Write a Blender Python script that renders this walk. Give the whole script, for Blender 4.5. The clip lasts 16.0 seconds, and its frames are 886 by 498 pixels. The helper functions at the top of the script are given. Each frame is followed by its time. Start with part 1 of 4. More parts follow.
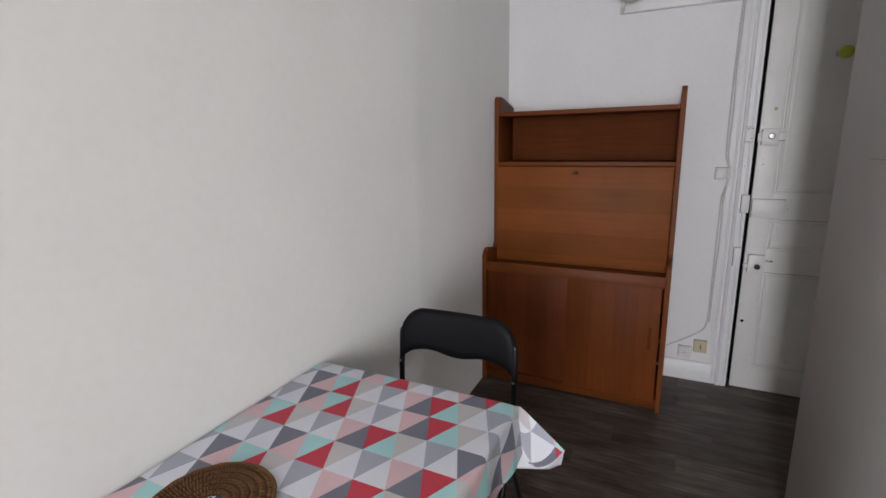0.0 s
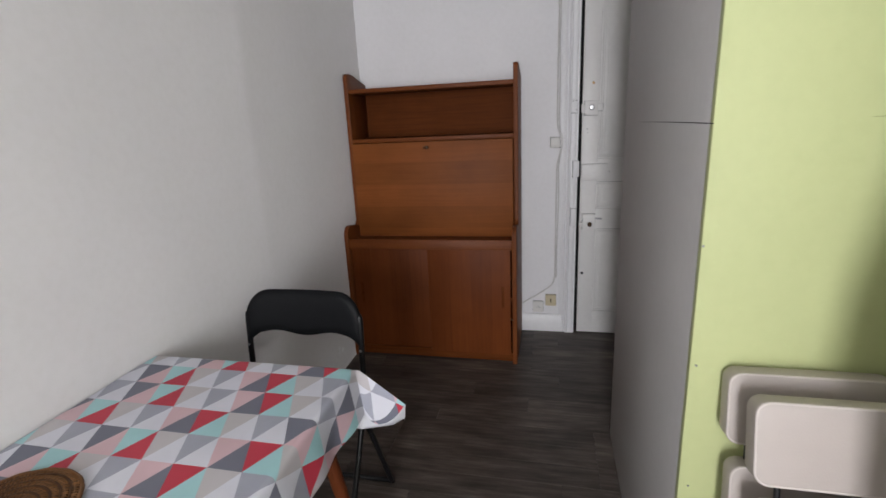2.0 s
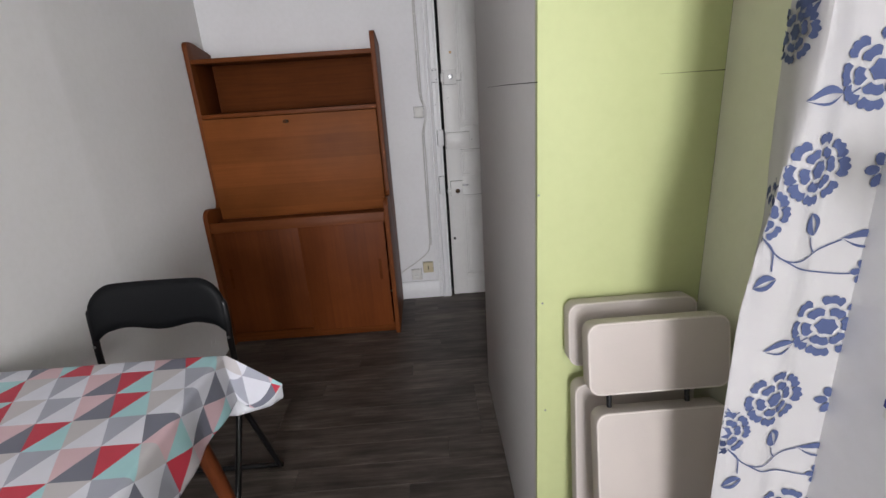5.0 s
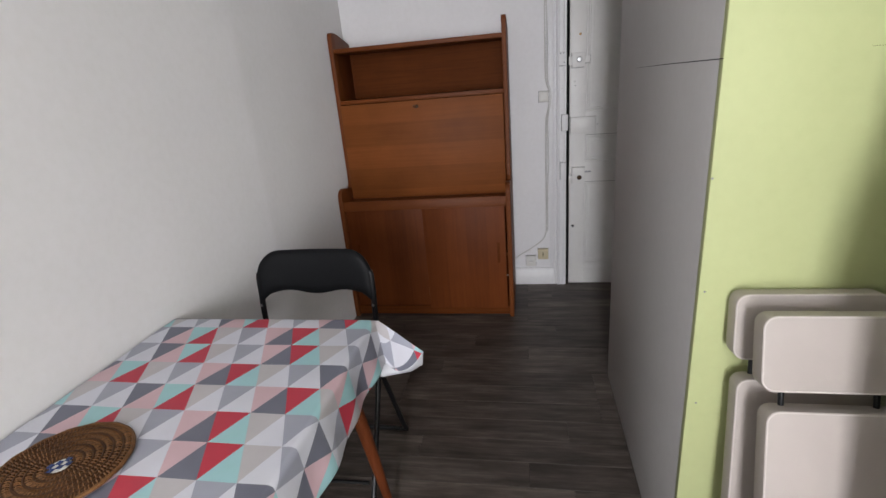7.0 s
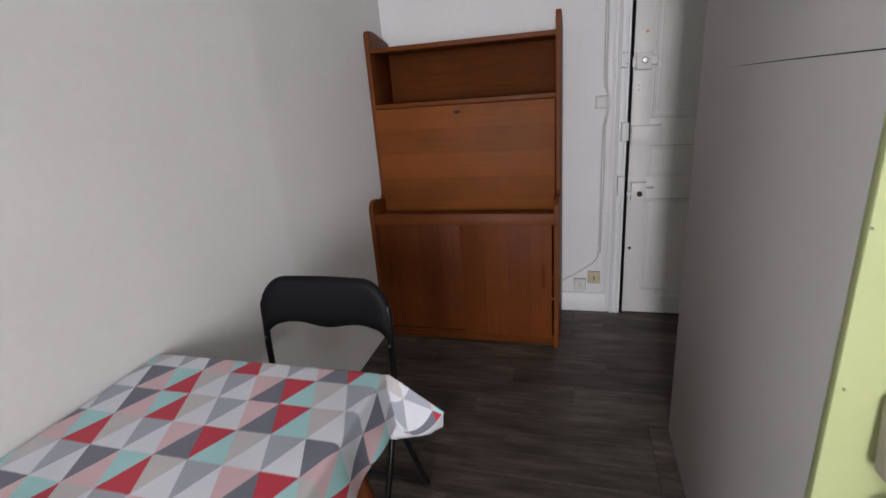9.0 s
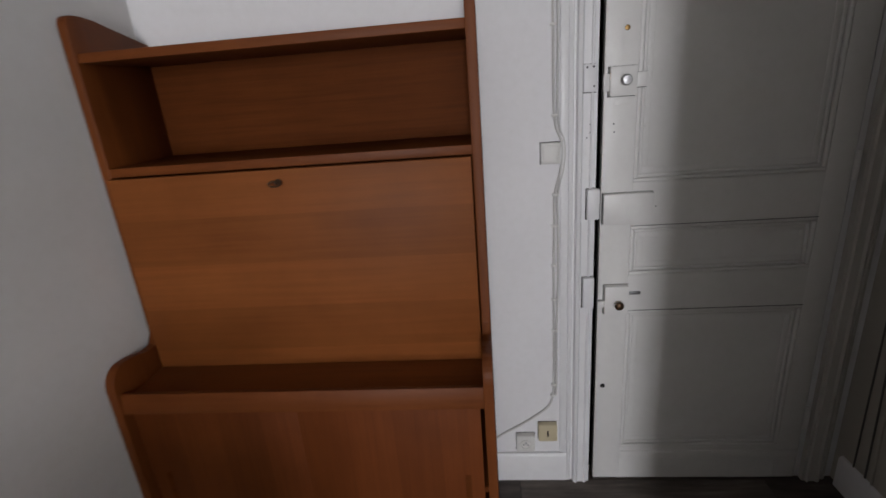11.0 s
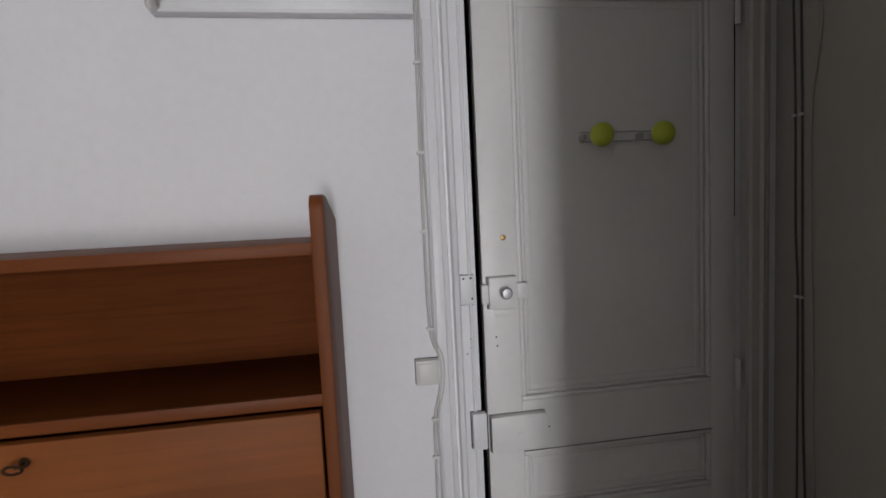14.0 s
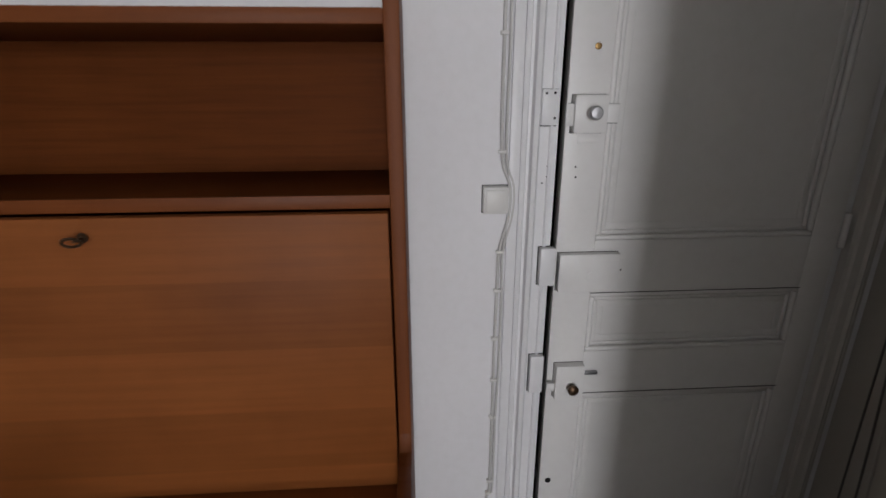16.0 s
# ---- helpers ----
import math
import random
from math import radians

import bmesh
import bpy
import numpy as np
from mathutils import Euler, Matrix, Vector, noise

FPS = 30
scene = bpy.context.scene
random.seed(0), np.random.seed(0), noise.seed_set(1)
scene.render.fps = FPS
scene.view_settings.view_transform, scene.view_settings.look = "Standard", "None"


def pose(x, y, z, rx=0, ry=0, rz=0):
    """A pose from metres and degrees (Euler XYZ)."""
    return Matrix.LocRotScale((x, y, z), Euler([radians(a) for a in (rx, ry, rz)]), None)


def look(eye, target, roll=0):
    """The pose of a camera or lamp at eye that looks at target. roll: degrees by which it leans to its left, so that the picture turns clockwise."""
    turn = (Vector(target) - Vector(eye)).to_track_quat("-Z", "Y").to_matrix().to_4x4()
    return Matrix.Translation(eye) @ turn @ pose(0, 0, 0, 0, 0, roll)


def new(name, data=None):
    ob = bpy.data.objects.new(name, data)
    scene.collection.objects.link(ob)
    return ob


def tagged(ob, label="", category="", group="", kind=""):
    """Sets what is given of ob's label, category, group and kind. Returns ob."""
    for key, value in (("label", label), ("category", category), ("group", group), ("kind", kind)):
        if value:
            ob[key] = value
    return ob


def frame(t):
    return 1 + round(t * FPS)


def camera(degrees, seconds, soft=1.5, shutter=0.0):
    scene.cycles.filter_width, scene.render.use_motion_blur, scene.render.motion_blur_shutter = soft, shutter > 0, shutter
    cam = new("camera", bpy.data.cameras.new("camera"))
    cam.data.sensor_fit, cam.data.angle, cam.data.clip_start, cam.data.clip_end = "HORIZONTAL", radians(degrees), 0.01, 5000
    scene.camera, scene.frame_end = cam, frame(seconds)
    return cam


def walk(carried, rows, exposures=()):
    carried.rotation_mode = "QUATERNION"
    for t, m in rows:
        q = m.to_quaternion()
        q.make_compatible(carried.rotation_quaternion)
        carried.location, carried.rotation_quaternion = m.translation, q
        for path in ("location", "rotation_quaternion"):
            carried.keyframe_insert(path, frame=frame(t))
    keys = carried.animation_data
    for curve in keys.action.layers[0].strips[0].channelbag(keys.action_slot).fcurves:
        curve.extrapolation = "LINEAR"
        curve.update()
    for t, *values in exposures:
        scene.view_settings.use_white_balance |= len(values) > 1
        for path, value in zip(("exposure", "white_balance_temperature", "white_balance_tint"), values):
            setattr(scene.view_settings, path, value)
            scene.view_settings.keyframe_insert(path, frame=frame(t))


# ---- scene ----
cam = camera(85.6, 16.0, shutter=0.25)
PATH = [
    (0, (1.076, -0.162, 1.455), (0.216, 1.591, 1.02), -1.1),
    (0.5, (1.097, -0.157, 1.456), (0.301, 1.635, 1.063), -0.7),
    (1, (1.175, -0.153, 1.457), (0.489, 1.683, 1.055), -1.1),
    (1.5, (1.261, -0.157, 1.433), (0.636, 1.688, 0.978), -1.6),
    (2, (1.27, -0.157, 1.428), (0.835, 1.723, 0.905), -2.8),
    (2.5, (1.312, -0.159, 1.393), (1.022, 1.729, 0.799), -3.1),
    (3, (1.334, -0.163, 1.387), (1.214, 1.723, 0.731), -4.3),
    (3.5, (1.362, -0.16, 1.386), (1.368, 1.737, 0.752), -4.2),
    (3.7, (1.356, -0.167, 1.391), (1.42, 1.732, 0.765), -3.7),
    (5.8, (1.26, -0.189, 1.403), (1.226, 1.696, 0.735), -4.2),
    (6, (1.231, -0.199, 1.4), (1.078, 1.679, 0.73), -4.5),
    (6.5, (1.197, -0.225, 1.403), (0.896, 1.638, 0.74), -4.9),
    (7, (1.187, -0.227, 1.402), (0.832, 1.626, 0.739), -4.9),
    (7.5, (1.185, -0.226, 1.403), (0.81, 1.625, 0.744), -4.9),
    (8, (1.177, -0.227, 1.407), (0.77, 1.62, 0.755), -5.0),
    (8.5, (1.166, -0.184, 1.398), (0.698, 1.641, 0.728), -4.8),
    (9, (1.174, 0.068, 1.391), (0.636, 1.888, 0.757), -4.5),
    (9.2, (1.183, 0.173, 1.413), (0.612, 2.003, 0.845), -4.1),
    (11.3, (1.055, 1.702, 1.499), (1.091, 3.594, 0.852), -4.7),
    (11.5, (1.037, 1.836, 1.537), (1.337, 3.717, 0.928), -3.8),
    (12, (1.108, 1.897, 1.659), (1.695, 3.799, 1.467), -4.2),
    (12.5, (1.143, 1.854, 1.71), (1.72, 3.766, 1.61), -3.2),
    (13, (1.171, 1.833, 1.701), (1.704, 3.756, 1.574), -2.6),
    (13.5, (1.154, 1.836, 1.696), (1.628, 3.777, 1.589), -2.7),
    (14, (1.179, 1.759, 1.675), (1.46, 3.732, 1.515), -2.8),
    (14.5, (1.167, 1.685, 1.632), (1.368, 3.644, 1.283), -2.0),
    (15, (1.093, 1.646, 1.564), (1.086, 3.57, 1.016), -2.1),
    (15.5, (1.08, 1.65, 1.553), (1.122, 3.563, 0.972), -0.3),
    (16, (1.104, 1.868, 1.5), (1.216, 3.765, 0.877), -0.2),
]
EXPOSURES = [(0, -0.12), (1.5, -0.10), (3, 0.0), (8, 0.0), (9.2, -0.10), (11.3, -0.12), (16, -0.12)]
walk(cam, [(t, look(*p)) for t, *p in PATH], EXPOSURES)

# ---- light ----
world = bpy.data.worlds.new("sky")
scene.world = world
world.use_nodes = True
_wt = world.node_tree
_sky = _wt.nodes.new("ShaderNodeTexSky")
_sky.sky_type, _sky.sun_disc = "NISHITA", False
_sky.sun_elevation, _sky.sun_rotation = radians(50), radians(180)
_wt.links.new(_sky.outputs[0], _wt.nodes["Background"].inputs[0])
_wt.nodes["Background"].inputs[1].default_value = 0.1
_sun = bpy.data.lights.new("sun", "SUN")
_sun.energy, _sun.angle, _sun.color = 0.6, radians(20), (1, 0.96, 0.9)
new("sun", _sun).matrix_world = look((2.6, -6, 8), (1.2, 0, 1))
WIN = (0.89, 1.60, 0.50, 2.42)          # window opening: x from, x to, z from, z to
WIN_Y = -2.7
_lamp = bpy.data.lights.new("window_daylight", "AREA")
_lamp.shape, _lamp.size, _lamp.size_y = "RECTANGLE", WIN[1] - WIN[0] - 0.04, WIN[3] - WIN[2] - 0.04
_lamp.energy, _lamp.color = 143, (0.960, 0.955, 1.0)
new("window_daylight", _lamp).matrix_world = look(((WIN[0] + WIN[1]) / 2, WIN_Y - 0.33, (WIN[2] + WIN[3]) / 2), ((WIN[0] + WIN[1]) / 2, 3, (WIN[2] + WIN[3]) / 2))


# ---- materials ----
def nodes_of(name, rough=0.5, metal=0.0, spec=0.5):
    m = bpy.data.materials.new(name)
    m.use_nodes = True
    t = m.node_tree
    b = t.nodes["Principled BSDF"]
    b.inputs["Roughness"].default_value = rough
    b.inputs["Metallic"].default_value = metal
    b.inputs["Specular IOR Level"].default_value = spec
    return m, t, b


def mapped(t, scale=(1, 1, 1)):
    c = t.nodes.new("ShaderNodeTexCoord")
    p = t.nodes.new("ShaderNodeMapping")
    p.inputs["Scale"].default_value = scale
    t.links.new(c.outputs["Object"], p.inputs["Vector"])
    return p.outputs["Vector"]


def noise_tex(t, vec, scale, detail=3.0, rough=0.55):
    n = t.nodes.new("ShaderNodeTexNoise")
    n.inputs["Scale"].default_value, n.inputs["Detail"].default_value, n.inputs["Roughness"].default_value = scale, detail, rough
    t.links.new(vec, n.inputs["Vector"])
    return n.outputs["Fac"]


def ramp(t, fac, stops):
    r = t.nodes.new("ShaderNodeValToRGB")
    e = r.color_ramp.elements
    e[0].position, e[0].color = stops[0][0], (*stops[0][1], 1)
    e[1].position, e[1].color = stops[-1][0], (*stops[-1][1], 1)
    for p, c in stops[1:-1]:
        e.new(p).color = (*c, 1)
    t.links.new(fac, r.inputs[0])
    return r.outputs["Color"]


def mix(t, a, b, fac, kind="MULTIPLY"):
    m = t.nodes.new("ShaderNodeMix")
    m.data_type, m.blend_type = "RGBA", kind
    if isinstance(fac, float):
        m.inputs["Factor"].default_value = fac
    else:
        t.links.new(fac, m.inputs["Factor"])
    for v, s in ((a, m.inputs[6]), (b, m.inputs[7])):
        if isinstance(v, tuple):
            s.default_value = (*v, 1)
        else:
            t.links.new(v, s)
    return m.outputs[2]


def bump(t, b, fac, strength, dist):
    n = t.nodes.new("ShaderNodeBump")
    n.inputs["Strength"].default_value, n.inputs["Distance"].default_value = strength, dist
    t.links.new(fac, n.inputs["Height"])
    t.links.new(n.outputs["Normal"], b.inputs["Normal"])


def paint(name, color, rough=0.6, grain=60, relief=0.0015, dirt=0.12, spec=0.4, chalky=0.0):
    """Brushed or rolled wall paint with faint stains and roller relief."""
    m, t, b = nodes_of(name, rough, 0, spec)
    b.inputs["Diffuse Roughness"].default_value = chalky
    v = mapped(t)
    stains = ramp(t, noise_tex(t, v, 2.3, 5), [(0.3, tuple(c * (1 - dirt) for c in color)), (0.7, color)])
    fine = ramp(t, noise_tex(t, v, 38, 3), [(0.25, (0.95, 0.95, 0.94)), (0.6, (1, 1, 1))])
    t.links.new(mix(t, stains, fine, 0.6), b.inputs["Base Color"])
    bump(t, b, noise_tex(t, v, grain, 4), 0.35, relief)
    return m


def wood(name, dark, light, axis, band=0.0, band_axis=2, rough=0.46, gloss=0.18, contrast=0.8):
    """Oiled veneer: grain along one axis, sheets of differing tone across another."""
    m, t, b = nodes_of(name, rough, 0, gloss)
    s = [70, 70, 70]
    s[axis] = 2.4
    v = mapped(t, tuple(s))
    g = noise_tex(t, v, 1.0, 6, 0.65)
    col = ramp(t, g, [(0.2, dark), (0.5, tuple((a + 1.2 * c) / 2.2 for a, c in zip(dark, light))), (0.8, light)])
    blot = ramp(t, noise_tex(t, mapped(t), 3.0, 4), [(0.3, (0.72, 0.68, 0.66)), (0.7, (1.08, 1.06, 1.03))])
    col = mix(t, col, blot, 0.8)
    if band:
        sep = t.nodes.new("ShaderNodeSeparateXYZ")
        t.links.new(mapped(t), sep.inputs[0])
        k = t.nodes.new("ShaderNodeMath")
        k.operation = "MULTIPLY"
        k.inputs[1].default_value = 1 / band
        t.links.new(sep.outputs[band_axis], k.inputs[0])
        f = t.nodes.new("ShaderNodeMath")
        f.operation = "FLOOR"
        t.links.new(k.outputs[0], f.inputs[0])
        w = t.nodes.new("ShaderNodeTexWhiteNoise")
        w.noise_dimensions = "1D"
        t.links.new(f.outputs[0], w.inputs["W"])
        odd = t.nodes.new("ShaderNodeMath")
        odd.operation = "PINGPONG"
        odd.inputs[1].default_value = 1
        t.links.new(f.outputs[0], odd.inputs[0])
        both = t.nodes.new("ShaderNodeMath")
        both.operation = "MULTIPLY_ADD"
        both.inputs[1].default_value = 0.6
        t.links.new(odd.outputs[0], both.inputs[0])
        part_w = t.nodes.new("ShaderNodeMath")
        part_w.operation = "MULTIPLY"
        part_w.inputs[1].default_value = 0.4
        t.links.new(w.outputs["Value"], part_w.inputs[0])
        t.links.new(part_w.outputs[0], both.inputs[2])
        col = mix(t, col, ramp(t, both.outputs[0], [(0.0, (0.74, 0.70, 0.66)), (1.0, (1.12, 1.10, 1.08))]), contrast)
    t.links.new(col, b.inputs["Base Color"])
    r = t.nodes.new("ShaderNodeMapRange")
    r.inputs["To Min"].default_value, r.inputs["To Max"].default_value = rough - 0.08, rough + 0.14
    t.links.new(g, r.inputs["Value"])
    t.links.new(r.outputs[0], b.inputs["Roughness"])
    bump(t, b, g, 0.25, 0.0006)
    return m


def plain(name, color, rough=0.5, metal=0.0, spec=0.5, grain=90.0, relief=0.0004, vary=0.1):
    m, t, b = nodes_of(name, rough, metal, spec)
    v = mapped(t)
    n = noise_tex(t, v, grain, 3)
    t.links.new(ramp(t, noise_tex(t, v, 9, 4), [(0.3, tuple(c * (1 - vary) for c in color)), (0.7, color)]), b.inputs["Base Color"])
    bump(t, b, n, 0.3, relief)
    return m


def weave(name, color, rough=0.85, thread=900.0, thin=0.0):
    """Woven cloth; thin is the share of the light that goes through."""
    m, t, b = nodes_of(name, rough, 0, 0.2)
    v = mapped(t)
    w = t.nodes.new("ShaderNodeTexWave")
    w.inputs["Scale"].default_value = thread / 6.28
    t.links.new(v, w.inputs["Vector"])
    t.links.new(ramp(t, noise_tex(t, v, 12, 4), [(0.3, tuple(c * 0.93 for c in color)), (0.7, color)]), b.inputs["Base Color"])
    bump(t, b, w.outputs["Fac"], 0.15, 0.0003)
    if thin:
        through_cloth, both = t.nodes.new("ShaderNodeBsdfTranslucent"), t.nodes.new("ShaderNodeMixShader")
        through_cloth.inputs["Color"].default_value = (*color, 1)
        both.inputs["Fac"].default_value = thin
        out = next(n for n in t.nodes if n.type == "OUTPUT_MATERIAL")
        t.links.new(b.outputs[0], both.inputs[1])
        t.links.new(through_cloth.outputs[0], both.inputs[2])
        t.links.new(both.outputs[0], out.inputs["Surface"])
    return m


def plank_material():
    """Dark grey-brown printed oak; each plank takes its own tone."""
    m, t, b = nodes_of("floor_vinyl_oak", 0.46, 0, 0.4)
    c = t.nodes.new("ShaderNodeTexCoord")
    info = t.nodes.new("ShaderNodeObjectInfo")
    shift = t.nodes.new("ShaderNodeVectorMath")
    shift.operation = "SCALE"
    shift.inputs[0].default_value = (31, 17, 9)
    t.links.new(info.outputs["Random"], shift.inputs["Scale"])
    add = t.nodes.new("ShaderNodeVectorMath")
    t.links.new(c.outputs["Object"], add.inputs[0])
    t.links.new(shift.outputs[0], add.inputs[1])
    p = t.nodes.new("ShaderNodeMapping")
    p.inputs["Scale"].default_value = (3.6, 42, 1)
    t.links.new(add.outputs[0], p.inputs["Vector"])
    g = noise_tex(t, p.outputs[0], 1.0, 6, 0.7)
    p2 = t.nodes.new("ShaderNodeMapping")
    p2.inputs["Scale"].default_value = (4.4, 15, 1)
    t.links.new(add.outputs[0], p2.inputs["Vector"])
    g2 = noise_tex(t, p2.outputs[0], 1.0, 4)
    col = ramp(t, g, [(0.28, (0.042, 0.034, 0.029)), (0.5, (0.090, 0.075, 0.065)), (0.74, (0.170, 0.146, 0.128))])
    col = mix(t, col, ramp(t, g2, [(0.32, (0.48, 0.46, 0.44)), (0.68, (1.3, 1.27, 1.25))]), 0.9)
    col = mix(t, col, ramp(t, info.outputs["Random"], [(0, (0.66, 0.65, 0.64)), (1, (1.26, 1.24, 1.22))]), 0.9)
    t.links.new(col, b.inputs["Base Color"])
    bump(t, b, g, 0.2, 0.0005)
    return m


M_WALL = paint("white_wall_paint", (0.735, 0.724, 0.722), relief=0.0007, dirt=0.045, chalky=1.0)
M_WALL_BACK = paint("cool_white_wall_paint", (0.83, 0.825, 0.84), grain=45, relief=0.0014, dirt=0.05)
M_CEIL = paint("ceiling_paint", (0.8, 0.8, 0.79))
M_GREY = paint("grey_board_paint", (0.53, 0.52, 0.51), 0.65, 80, 0.0008, 0.05)
M_GREEN = paint("lime_green_paint", (0.49, 0.535, 0.268), 0.6, 50, 0.0012, 0.05)
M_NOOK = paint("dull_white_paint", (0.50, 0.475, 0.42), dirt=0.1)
M_CREAM = paint("pale_cream_green_paint", (0.64, 0.64, 0.50), dirt=0.06)
M_DOOR = paint("gloss_white_door_paint", (0.80, 0.79, 0.772), 0.38, 30, 0.0012, 0.09)
# Trim paint for the far jamb, dulled: nook shade put into the colour.
M_JAMB = paint("cream_jamb_paint_shaded", (0.62, 0.60, 0.56), 0.5, 30, 0.0012, 0.1)
M_TRIM = paint("gloss_white_trim_paint", (0.82, 0.82, 0.83), 0.38, 30, 0.0012, 0.06)
WD, WL = (0.130, 0.036, 0.0085), (0.198, 0.058, 0.014)
M_WOODX = wood("teak_veneer_long", WD, WL, 0)
M_WOODZ = wood("teak_veneer_upright", WD, WL, 2)
M_FLAP = wood("teak_veneer_flap", (0.190, 0.060, 0.0155), (0.258, 0.087, 0.024), 0, 0.135, 2, 0.48, 0.14)
M_SLIDE = wood("teak_veneer_doors", (0.128, 0.034, 0.009), (0.178, 0.050, 0.013), 2, 0.125, 0, 0.46, 0.12, 0.55)
# Darker copy of the veneer: shade of inner and recessed parts in the colour.
M_WOOD_SHADED = wood("teak_veneer_inside_shaded", (0.088, 0.023, 0.006), (0.155, 0.046, 0.011), 0, 0, 2, 0.55, 0.05)
M_LEG = wood("table_leg_wood", (0.08, 0.020, 0.0065), (0.165, 0.044, 0.014), 2)
M_FLOOR = plank_material()
M_JOINT = plain("floor_joint", (0.02, 0.018, 0.016), 0.8)
M_BLACK = plain("black_vinyl", (0.006, 0.0065, 0.0075), 0.55, 0, 0.16, 300, 0.0006)
M_TUBE = plain("black_lacquered_tube", (0.008, 0.008, 0.009), 0.34, 0, 0.4)
M_CHROME = plain("worn_chrome", (0.50, 0.50, 0.51), 0.42, 1.0)
M_BRASS = plain("old_brass", (0.35, 0.22, 0.09), 0.4, 1.0)
M_BRONZE = plain("dark_bronze", (0.10, 0.06, 0.035), 0.35, 0.8)
# Dark colour for paint cracks and for shadow lines drawn round raised parts.
M_CRACK_SHADOW = plain("paint_crack_and_shadow_line", (0.06, 0.058, 0.056), 0.8)
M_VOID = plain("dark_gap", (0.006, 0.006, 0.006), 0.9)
M_PLASTIC = plain("white_plastic", (0.76, 0.75, 0.72), 0.4)
M_IVORY = plain("ivory_plastic", (0.62, 0.54, 0.36), 0.45)
M_CABLE = plain("painted_cable", (0.62, 0.61, 0.59), 0.5)
M_DARKCABLE = plain("grey_cable", (0.13, 0.122, 0.112), 0.6)
M_BEIGE = plain("beige_leatherette", (0.46, 0.41, 0.376), 0.5, 0, 0.4, 260, 0.0007, 0.06)
M_PIPING = plain("beige_piping", (0.60, 0.55, 0.51), 0.5)
M_METAL = plain("grey_steel", (0.3, 0.3, 0.31), 0.35, 0.9)
M_STEEL = plain("bright_steel", (0.55, 0.55, 0.55), 0.45, 0.6)
M_LIME = plain("yellow_green_plastic", (0.50, 0.56, 0.05), 0.45)
M_CURTAIN = weave("white_curtain_cotton", (0.73, 0.715, 0.72), thin=0.45)
M_PRINT = weave("blue_print", (0.076, 0.098, 0.198))
M_BLUE = plain("blue_card", (0.02, 0.03, 0.22), 0.5)
M_RATTAN = wood("rattan", (0.085, 0.038, 0.014), (0.27, 0.135, 0.055), 0, 0, 2, 0.5)
M_RATTAN_DARK = wood("rattan_dark", (0.032, 0.014, 0.006), (0.12, 0.055, 0.022), 0, 0, 2, 0.55)
M_TILEBLUE = plain("blue_glaze", (0.03, 0.05, 0.16), 0.2)
M_TILEWHITE = plain("white_glaze", (0.7, 0.7, 0.66), 0.2)
M_CLOTH = [weave("oilcloth_" + n, c, 0.42) for n, c in (
    ("red", (0.56, 0.055, 0.085)), ("aqua", (0.40, 0.67, 0.69)), ("pink", (0.70, 0.49, 0.53)), ("beige", (0.57, 0.54, 0.555)),
    ("white", (0.73, 0.735, 0.80)), ("grey", (0.40, 0.41, 0.485)), ("slate", (0.19, 0.195, 0.245)), ("back", (0.74, 0.75, 0.79)))]


# ---- mesh helpers ----
def mesh_of(name, bm, materials):
    me = bpy.data.meshes.new(name)
    bm.normal_update()
    bm.to_mesh(me)
    bm.free()
    for m in materials if isinstance(materials, (list, tuple)) else [materials]:
        me.materials.append(m)
    return me


def smooth(me, angle=40):
    me.shade_smooth()
    me.set_sharp_from_angle(angle=radians(angle))


def thing(name, x, y, z, label, category, group=""):
    ob = tagged(new(name), label, category, group)
    ob.location = (x, y, z)
    return ob


def part(name, bm, material, parent=None, label=""):
    """One mesh; world coordinates are moved to the parent's base."""
    if parent is not None:
        off, up = Vector((0, 0, 0)), parent
        while up is not None:
            off, up = off + up.location, up.parent
        bmesh.ops.translate(bm, vec=-off, verts=bm.verts)
    me = mesh_of(name, bm, material)
    smooth(me)
    ob = new(name, me)
    if parent is not None:
        ob.parent = parent
    if label:
        tagged(ob, label)
    return ob


def structure(name, bm, material, label, category):
    return tagged(part(name, bm, material), label, category, kind="structure")


def box(x0, x1, y0, y1, z0, z1, bevel=0.0, seg=2, bm=None):
    out = bmesh.new()
    bmesh.ops.create_cube(out, size=1)
    bmesh.ops.scale(out, vec=(x1 - x0, y1 - y0, z1 - z0), verts=out.verts)
    bmesh.ops.translate(out, vec=((x0 + x1) / 2, (y0 + y1) / 2, (z0 + z1) / 2), verts=out.verts)
    if bevel:
        bmesh.ops.bevel(out, geom=list(out.edges), offset=bevel, segments=seg, profile=0.5, affect="EDGES")
    return join(bm, out) if bm is not None else out


def join(a, b):
    me = bpy.data.meshes.new("temp")
    b.to_mesh(me)
    b.free()
    a.from_mesh(me)
    bpy.data.meshes.remove(me)
    return a


def prism(points, axis, a, b, bevel=0.0):
    """A flat outline pushed from a to b along an axis; points are in the other two axes, in order."""
    bm = bmesh.new()

    def at(p, w):
        return {0: (w, p[0], p[1]), 1: (p[0], w, p[1]), 2: (p[0], p[1], w)}[axis]
    lo, hi = [bm.verts.new(at(p, a)) for p in points], [bm.verts.new(at(p, b)) for p in points]
    n = len(points)
    bm.faces.new(lo), bm.faces.new(hi[::-1])
    for i in range(n):
        bm.faces.new((lo[i], hi[i], hi[(i + 1) % n], lo[(i + 1) % n]))
    bmesh.ops.recalc_face_normals(bm, faces=bm.faces)
    if bevel:
        bmesh.ops.bevel(bm, geom=list(bm.edges), offset=bevel, segments=2, profile=0.5, affect="EDGES")
    return bm


